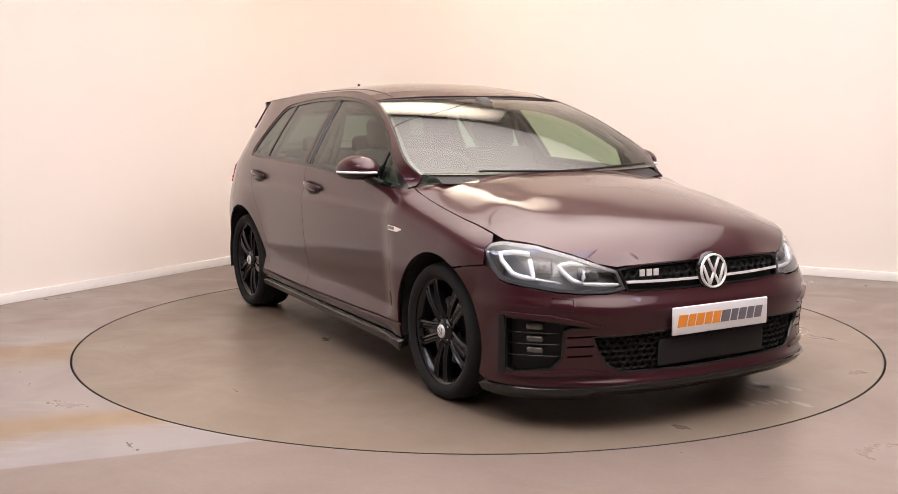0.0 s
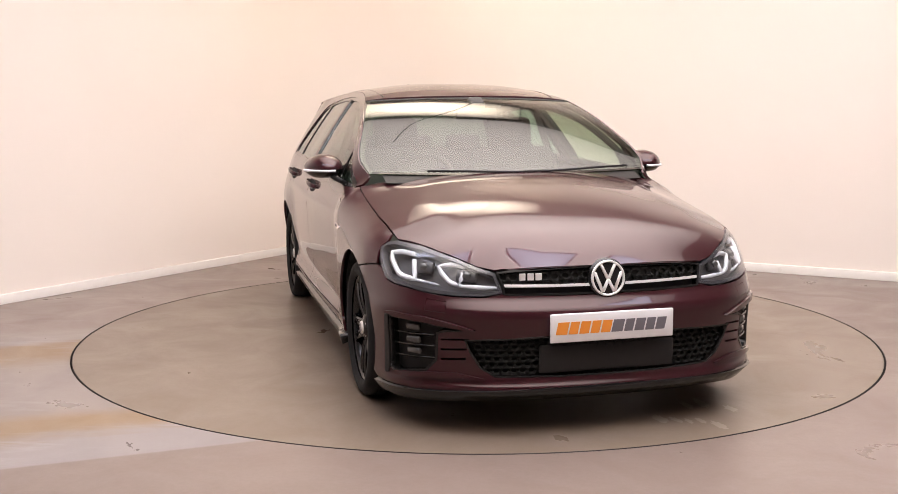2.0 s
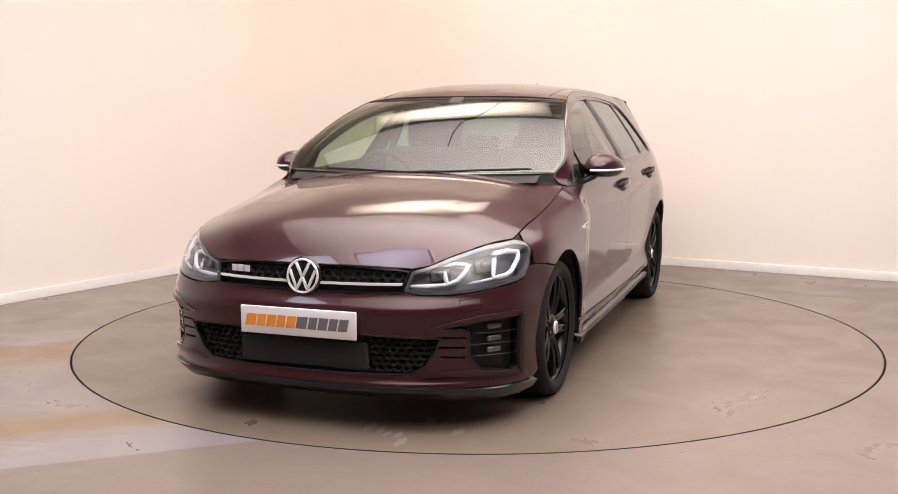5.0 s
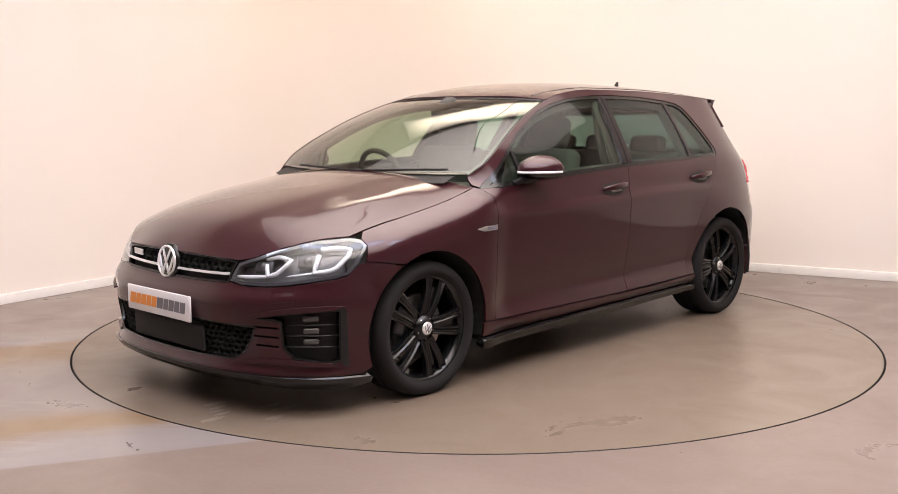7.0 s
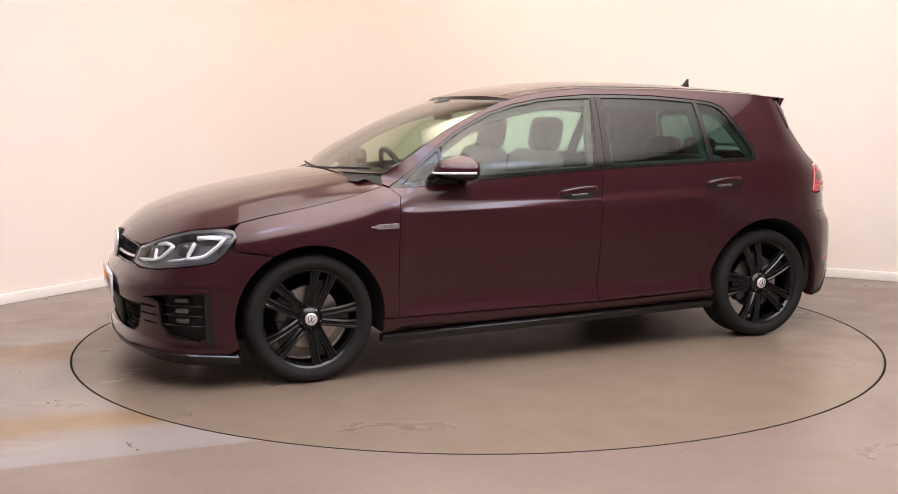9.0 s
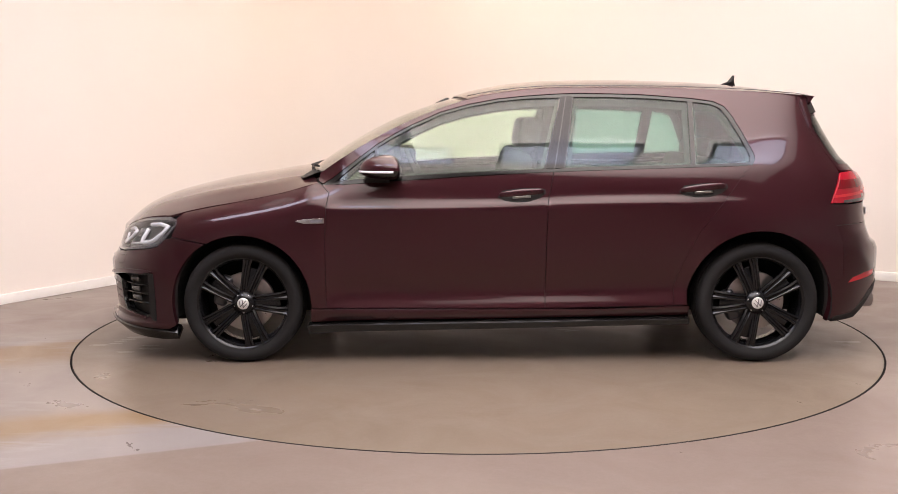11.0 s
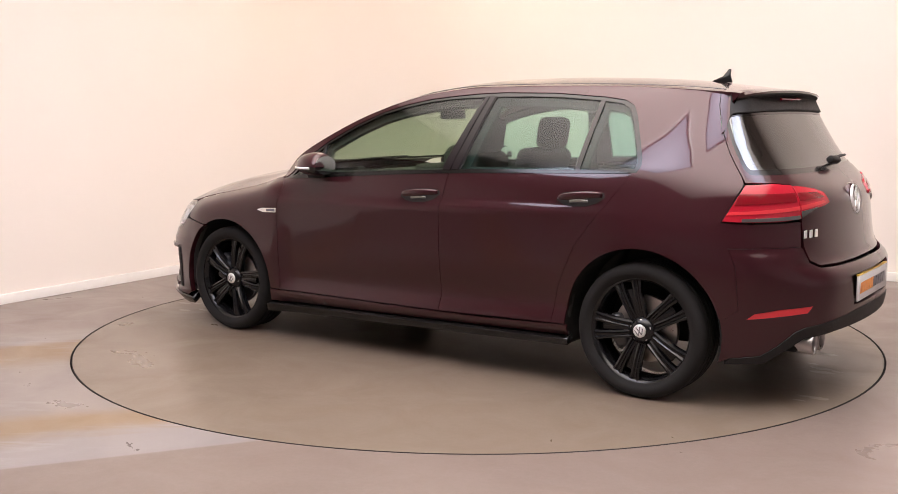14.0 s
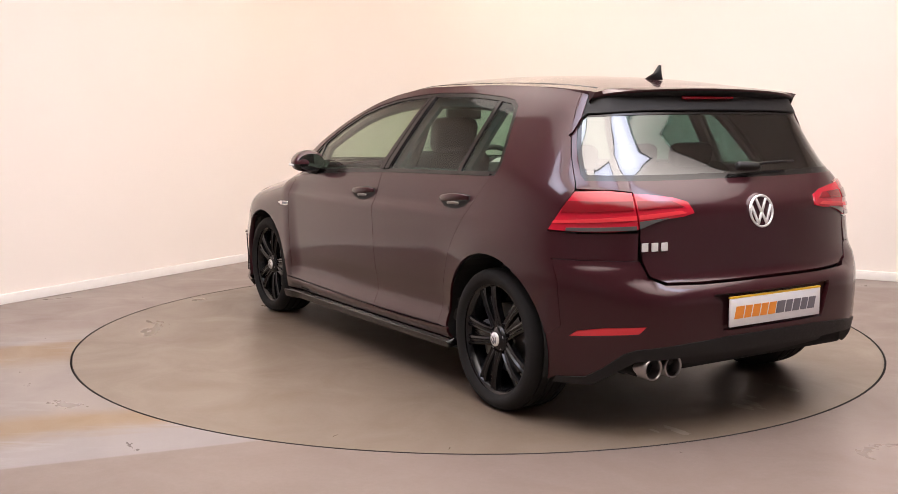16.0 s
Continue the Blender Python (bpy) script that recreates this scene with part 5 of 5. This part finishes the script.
def build_mirror(car, mir):
    bm = bmesh.new()
    # rounded shell, wider towards the tip's middle, flat at the back
    bmesh.ops.create_uvsphere(bm, u_segments=32, v_segments=20, radius=1.0)
    for v in bm.verts:
        x, y, z = v.co
        fx = 0.155 if x > 0 else 0.050
        taper = 1 - 0.20 * max(0, y) - 0.04 * max(0, -y)
        zz = 0.074 * z * taper if z > 0 else 0.050 * z
        v.co = (fx * math.copysign(abs(x) ** 0.85, x) * taper - 0.03 * max(0, y), 0.098 * math.copysign(abs(y) ** 0.8, y), zz)
    bmesh.ops.transform(bm, verts=bm.verts, matrix=pose(0.548, 0.900, 0.992, 0, 0, 0))
    low = bm.copy()
    bmesh.ops.bisect_plane(bm, geom=bm.verts[:] + bm.edges[:] + bm.faces[:], plane_co=(0, 0, 0.990), plane_no=(0, 0, -1), clear_outer=True)
    bmesh.ops.bisect_plane(low, geom=low.verts[:] + low.edges[:] + low.faces[:], plane_co=(0, 0, 0.990), plane_no=(0, 0, 1), clear_outer=True)
    for b in (bm, low):
        if mir < 0:
            bmesh.ops.scale(b, verts=b.verts, vec=(1, -1, 1))
            bmesh.ops.reverse_faces(b, faces=b.faces)
    wing = part("wing_mirror", bm, PAINT, car, "burgundy door mirror with black base")
    part("lower_shell", low, GLOSSBLACK, wing)
    bm = bmesh.new()
    tube(bm, [(0.548 + 0.152 * math.cos(a) * (1 - 0.15 * math.sin(a)) , mir * (0.900 + 0.098 * math.sin(a)), 0.984) for a in [radians(d) for d in (-25, 0, 25, 45, 60, 75, 88, 100)]], 0.0065, 6)
    part("indicator", bm, DRL, wing, "clear indicator strip")
    bm = bmesh.new()
    rows = []
    for t, y, z, w, h in ((0, 0.815, 0.925, 0.10, 0.014), (0.5, 0.85, 0.942, 0.085, 0.013), (1, 0.88, 0.965, 0.075, 0.014)):
        rows.append([bm.verts.new((0.625 - 0.02 * t + w * dx, mir * y, z + h * dz)) for dx, dz in ((0.7, -1), (0.7, 1), (-0.7, 1), (-0.7, -1))])
    for a, b in zip(rows, rows[1:]):
        for k in range(4):
            bm.faces.new((a[k], a[(k + 1) % 4], b[(k + 1) % 4], b[k]))
    bmesh.ops.recalc_face_normals(bm, faces=bm.faces)
    part("mirror_stalk", bm, TRIM, wing)
    bm = bmesh.new()
    bmesh.ops.create_circle(bm, cap_ends=True, segments=32, radius=1.0)
    bmesh.ops.transform(bm, verts=bm.verts, matrix=pose(0.4965, mir * 0.900, 0.997, 0, -90, 0) @ Matrix.Diagonal((0.050, 0.080, 1, 1)))
    part("mirror_glass", bm, MIRRORGLASS, wing)


def build_side_badge(car, mir):
    ob = panel("wing_badge", side([(1.03, 0.735), (0.985, 0.745), (0.885, 0.748), (0.885, 0.724), (0.985, 0.722)]), skin, CHROME, car, gap=0, lift=0.003, thick=0.003, grid=0.03, mirror=mir < 0, label="slim chrome wing badge")
    panel("inlay", side([(0.955, 0.741), (0.893, 0.743), (0.893, 0.729), (0.955, 0.728)]), skin, GREY, ob, gap=0, lift=0.0042, thick=0.001, grid=0.03, mirror=mir < 0)


def build_inner(car):
    """Dark shell close behind the panels, with wells for the wheels."""
    outline = [(1.75, 0.20), (FX + 0.36, 0.20)] + arc(FX, 0.312, 0.365, 0, 180, 16) + [(FX - 0.365, 0.20), (RX + 0.375, 0.22)] + arc(RX, 0.312, 0.378, 0, 180, 16) + [(RX - 0.378, 0.22), (-1.78, 0.22), (-1.78, 0.94), (-1.2, 0.975), (0.0, 0.950), (0.70, 0.915), (0.90, 0.88), (1.1, 0.83), (1.35, 0.785), (1.60, 0.74), (1.75, 0.68)]
    both("inner_side", side(outline), skin, CABIN, car, gap=0, lift=-0.035, thick=0.03, grid=0.06, edge=0.04)
    nose = [(sf(0.79), 0.17), (sf(0.79), 0.58), (sf(0.4), 0.60), (-sf(0.4), 0.60), (-sf(0.79), 0.58), (-sf(0.79), 0.17)]
    panel("inner_nose", nose, skin, GAP, car, gap=0, lift=-0.085, thick=0.02, grid=0.08, edge=0.06)
    tail = [(sr(0.77), 0.24), (sr(0.77), 0.93), (2 * SLEN - sr(0.77), 0.93), (2 * SLEN - sr(0.77), 0.24)]
    panel("inner_tail", tail, skin, GAP, car, gap=0, lift=-0.075, thick=0.02, grid=0.08, edge=0.06)
    for cx, r in ((FX, 0.362), (RX, 0.374)):
        for mir in (1, -1):
            bm = bmesh.new()
            rows = []
            for x, z in arc(cx, 0.31, r, -14, 194, 26):
                rows.append([bm.verts.new((x, mir * y, max(z, 0.14))) for y in (0.862, 0.56)])
            for a, b in zip(rows, rows[1:]):
                bm.faces.new((a[0], a[1], b[1], b[0]))
            bm.faces.new([q[1] for q in rows])
            bmesh.ops.recalc_face_normals(bm, faces=bm.faces)
            part("wheel_arch_liner", bm, LINER, car, smooth=False)
    bm = bmesh.new()
    box(bm, 0.0, 0, 0.235, 1.86, 1.62, 0.11, 0.02)
    box(bm, 1.66, 0, 0.20, 0.55, 1.06, 0.08, 0.02)
    box(bm, -1.72, 0, 0.29, 0.45, 1.22, 0.10, 0.02)
    box(bm, 0, 0, 0.26, 3.6, 1.10, 0.10, 0.02)
    part("underbody", bm, LINER, car, smooth=False)
    # dark sheets added behind the lamps so the bonnet gap reads as shade
    both("hood_gap_backing", [(sf(0.60), 0.66), (sf(0.75), 0.70), (sx(1.7), 0.72), (sx(1.7), 0.60), (sf(0.6), 0.56)], skin, GAP, car, gap=0, lift=-0.10, thick=0.01, grid=0.06)


def build_wheels(car):
    bm = bmesh.new()
    R0 = 0.241
    # barrel of the rim: outer lip, flat well, inner lip
    lathe(bm, [(R0 + 0.004, 0.000), (R0 + 0.006, -0.006), (R0 - 0.002, -0.010), (R0 - 0.010, -0.014), (R0 - 0.022, -0.035), (R0 - 0.030, -0.10), (R0 - 0.02, -0.19), (R0 + 0.004, -0.200)], 72)
    bmesh.ops.recalc_face_normals(bm, faces=bm.faces)
    wheel = part("wheel", bm, RIMBLACK, car, "gloss black twin-spoke alloy wheel with road tyre")
    bm = bmesh.new()
    prof = [(R0 - 0.004, -0.004), (R0 + 0.010, 0.006), (0.259, 0.012), (0.276, 0.013), (0.291, 0.008), (0.3005, -0.004), (0.3055, -0.018)]
    for y in (-0.045, -0.088, -0.122, -0.165):
        prof += [(WR - 0.0006, y + 0.006), (WR - 0.007, y + 0.004), (WR - 0.007, y - 0.004), (WR, y - 0.006)]
    prof += [(0.3055, -0.192), (0.297, -0.208), (0.278, -0.219), (R0 + 0.010, -0.212), (R0 - 0.004, -0.200)]
    rings = lathe(bm, prof, 96)
    bmesh.ops.recalc_face_normals(bm, faces=bm.faces)
    sharpen(part("tyre", bm, RUBBER, wheel), 40)
    # five pairs of forked spokes
    bm = bmesh.new()
    first_spoke = None
    for sgn in (-1, 1):
        rows = []
        for t in np.linspace(0, 1, 9):
            r = 0.045 + (R0 - 0.012 - 0.045) * t
            c = sgn * (0.019 + 0.026 * t)
            w = 0.0175 + 0.004 * abs(t - 0.35) + (0.006 * max(0, t - 0.8) / 0.2)
            y = -0.016 - 0.014 * (1 - t) ** 2 + 0.006 * math.sin(math.pi * t)
            rows.append([bm.verts.new((c + dx, y + dy, r)) for dx, dy in ((-w, -0.030), (-w, -0.004), (-w * 0.55, 0.0), (-w * 0.2, -0.007), (w * 0.2, -0.007), (w * 0.55, 0.0), (w, -0.004), (w, -0.030))])
        for a, b in zip(rows, rows[1:]):
            for k in range(8):
                bm.faces.new((a[k], a[(k + 1) % 8], b[(k + 1) % 8], b[k]))
        bm.faces.new(rows[0])
        bm.faces.new(rows[-1][::-1])
    box(bm, 0, -0.040, 0.115, 0.034, 0.024, 0.15, 0.004)
    bmesh.ops.recalc_face_normals(bm, faces=bm.faces)
    first_spoke = sharpen(part("spoke", bm, RIMBLACK, wheel), 30)
    for k in range(1, 5):
        ob = new("spoke", first_spoke.data)
        ob.parent = wheel
        ob.matrix_basis = pose(0, 0, 0, 0, 72 * k, 0)
    bm = bmesh.new()
    lathe(bm, [(0.0, -0.012), (0.036, -0.012), (0.040, -0.016), (0.058, -0.022), (0.062, -0.05)], 40)
    bmesh.ops.remove_doubles(bm, verts=bm.verts, dist=1e-6)
    bmesh.ops.recalc_face_normals(bm, faces=bm.faces)
    part("hub", bm, RIMBLACK, wheel)
    bm = bmesh.new()
    lathe(bm, [(0.0, -0.004), (0.026, -0.004), (0.030, -0.008), (0.030, -0.014)], 32)
    bmesh.ops.remove_doubles(bm, verts=bm.verts, dist=1e-6)
    bmesh.ops.recalc_face_normals(bm, faces=bm.faces)
    part("hub_cap", bm, SATIN, wheel, "silver centre cap")
    bm = bmesh.new()
    for x0, z0, x1, z1 in ((-0.010, 0.019, 0, -0.002), (0.010, 0.019, 0, -0.002), (-0.020, 0.008, -0.008, -0.019), (0.020, 0.008, 0.008, -0.019), (-0.008, -0.019, 0, 0), (0.008, -0.019, 0, 0)):
        d = Vector((x1 - x0, 0, z1 - z0))
        box(bm, 0, 0, 0, d.length, 0.002, 0.004, m=Matrix.Translation(((x0 + x1) / 2, -0.0035, (z0 + z1) / 2)) @ pose(0, 0, 0, 0, -math.degrees(math.atan2(d.z, d.x)), 0))
    part("cap_mark", bm, GREY, wheel, smooth=False)
    bm = bmesh.new()
    lathe(bm, [(0.06, -0.075), (0.150, -0.075), (0.152, -0.078), (0.152, -0.098), (0.06, -0.098)], 48)
    bmesh.ops.recalc_face_normals(bm, faces=bm.faces)
    sharpen(part("brake_disc", bm, STEEL, wheel))
    bm = bmesh.new()
    box(bm, 0.125, -0.082, 0.02, 0.07, 0.07, 0.16, 0.02)
    part("brake_caliper", bm, LAMPDARK, wheel)
    for k in range(5):
        bm = bmesh.new()
        a = radians(72 * k + 36)
        lathe(bm, [(0.0, -0.012), (0.007, -0.013), (0.008, -0.03)], 8, "Y", Matrix.Translation((0.045 * math.cos(a), -0.006, 0.045 * math.sin(a))))
        part("wheel_bolt", bm, STEEL, wheel)
    wheel.matrix_basis = pose(FX, 0.858, WZ, 0, -18, 0)
    copy_thing(wheel, pose(RX, 0.860, WZ, 0, 18, 0))
    copy_thing(wheel, pose(FX, -0.858, WZ, 0, 30, 180))
    copy_thing(wheel, pose(RX, -0.860, WZ, 0, 50, 180))


def build_seat(car, x, y, front=True):
    seat = rbox("front_seat" if front else "rear_seat", (x, y, 0.50), (0.50, 0.50, 0.16), 0.05, CLOTH, car)
    rbox("backrest", (x - 0.30, y, 0.78), (0.13, 0.50, 0.60), 0.055, CLOTH, seat, (0, -17, 0))
    rbox("headrest", (x - 0.43, y, 1.155), (0.10, 0.27, 0.19), 0.045, CLOTH, seat, (0, -10, 0))
    for dy in (-0.06, 0.06):
        bm = bmesh.new()
        tube(bm, [(x - 0.37, y + dy, 1.02), (x - 0.42, y + dy, 1.12)], 0.006, 6)
        part("headrest_post", bm, CHROME, seat)


def build_cabin(car):
    for y in (0.36, -0.36):
        build_seat(car, 0.25, y)
    bench = rbox("rear_bench", (-0.80, 0, 0.50), (0.50, 1.26, 0.16), 0.05, CLOTH, car)
    rbox("backrest", (-1.10, 0, 0.76), (0.14, 1.28, 0.55), 0.05, CLOTH, bench, (0, -20, 0))
    for y in (0.36, 0, -0.36):
        rbox("headrest", (-1.22, y, 1.065), (0.09, 0.25, 0.12), 0.04, CLOTH, bench, (0, -10, 0))
    rbox("parcel_shelf", (-1.52, 0, 0.93), (0.50, 1.12, 0.03), 0.012, CABIN, car)
    dash = rbox("dashboard", (0.83, 0, 0.80), (0.42, 1.42, 0.24), 0.07, CABIN, car)
    rbox("instrument_hood", (0.66, -0.36, 0.915), (0.18, 0.34, 0.08), 0.035, CABIN, dash)
    rbox("centre_console", (0.45, 0, 0.58), (0.60, 0.24, 0.24), 0.05, CABIN, dash)
    bm = bmesh.new()
    m = pose(0.46, -0.36, 0.895, 0, -66, 0)
    tube(bm, [m @ Vector((0.18 * math.cos(a), 0.18 * math.sin(a), 0)) for a in [2 * math.pi * k / 32 for k in range(32)]], 0.016, 8, True)
    wheel = part("steering_wheel", bm, CABIN, car)
    bm = bmesh.new()
    box(bm, 0, 0, 0.0, 0.13, 0.16, 0.05, 0.02, m=m)
    for a in (90, -90, 180):
        box(bm, 0.11, 0, 0.0, 0.14, 0.035, 0.015, 0.005, m=m @ pose(0, 0, 0, 0, 0, a))
    part("boss", bm, CABIN, wheel)
    inner = rbox("interior_mirror", (0.30, 0.0, 1.268), (0.03, 0.24, 0.065), 0.025, CABIN, car, (0, 10, 0))
    rbox("sensor_housing", (0.30, 0, 1.325), (0.10, 0.09, 0.05), 0.02, CABIN, inner, (0, 25, 0))
    for y in (0.62, -0.62):
        bm = bmesh.new()
        tube(bm, [(-0.32, y * 0.93, 1.33), (-0.30, y, 1.15), (-0.28, y * 1.12, 0.95), (-0.27, y * 1.18, 0.60)], 0.022, 8)
        part("inner_pillar", bm, CABIN, car)


car = build_car()


def build_stain(places, z=0.0012):
    """Thin wet splashes on the turntable, their sheen put in as pale colour."""
    for x, y, r in places:
        bm = bmesh.new()
        rnd = random.Random(int(x * 1000 + y * 77))
        vs = []
        for k in range(22):
            a = 2 * math.pi * k / 22
            q = 1.6 * r * (0.6 + 0.5 * rnd.random())
            vs.append(bm.verts.new((x + q * math.cos(a) * 1.5, y + q * math.sin(a) * 0.6, z)))
        bm.faces.new(vs)
        part("water_splash", bm, WETSTAIN, turntable, "water splash with its pale sheen painted in", smooth=False)


build_stain([(1.81, 0.50, 0.019), (1.80, 0.50, 0.019), (1.89, 0.59, 0.026), (2.01, 0.38, 0.017), (2.00, 0.33, 0.016), (2.09, 0.42, 0.027), (1.79, 0.44, 0.018), (1.77, 0.51, 0.027), (1.80, 0.43, 0.023), (1.96, 0.28, 0.015), (1.94, 0.23, 0.029), (1.98, 0.29, 0.017), (-0.14, 0.02, 0.028), (-0.15, 0.01, 0.019), (-0.18, 0.00, 0.015), (-0.55, 0.07, 0.013), (-0.58, 0.05, 0.017), (-0.53, 0.03, 0.018), (0.29, 0.01, 0.019), (0.19, 0.07, 0.017), (0.21, 0.08, 0.018), (-2.04, 0.44, 0.014), (-2.10, 0.36, 0.026), (-2.04, 0.36, 0.018), (-2.04, -0.17, 0.013), (-1.98, -0.12, 0.029), (-1.97, -0.11, 0.012), (-1.97, -0.19, 0.026), (-1.95, -0.20, 0.023), (-1.90, -0.27, 0.015), (-1.86, -0.52, 0.019), (-1.79, -0.50, 0.012), (-1.90, -0.52, 0.026)])


# ---------------------------------------------------------------- the turning
ANGLES = [-58.98, -60.21, -63.08, -67.33, -73.35, -79.06, -85.28, -91.05, -97.19, -102.95, -109.15, -115.01, -120.82, -126.62, -132.43, -138.29, -144.39, -150.09, -156.29, -162.06, -167.81, -173.54, -179.29, -185.09, -190.92, -196.52, -202.53, -208.16, -214.1, -219.71, -225.77, -231.41, -237.52]


def motions():
    """Turntable and car turn together about the turntable's middle."""
    rows = [(k * 0.5, Matrix.Rotation(radians(a), 4, "Z")) for k, a in enumerate(ANGLES)]
    walk(turntable, rows)
    walk(car, [(t, m @ pose(-0.119, -0.042, 0.0)) for t, m in rows])


motions()
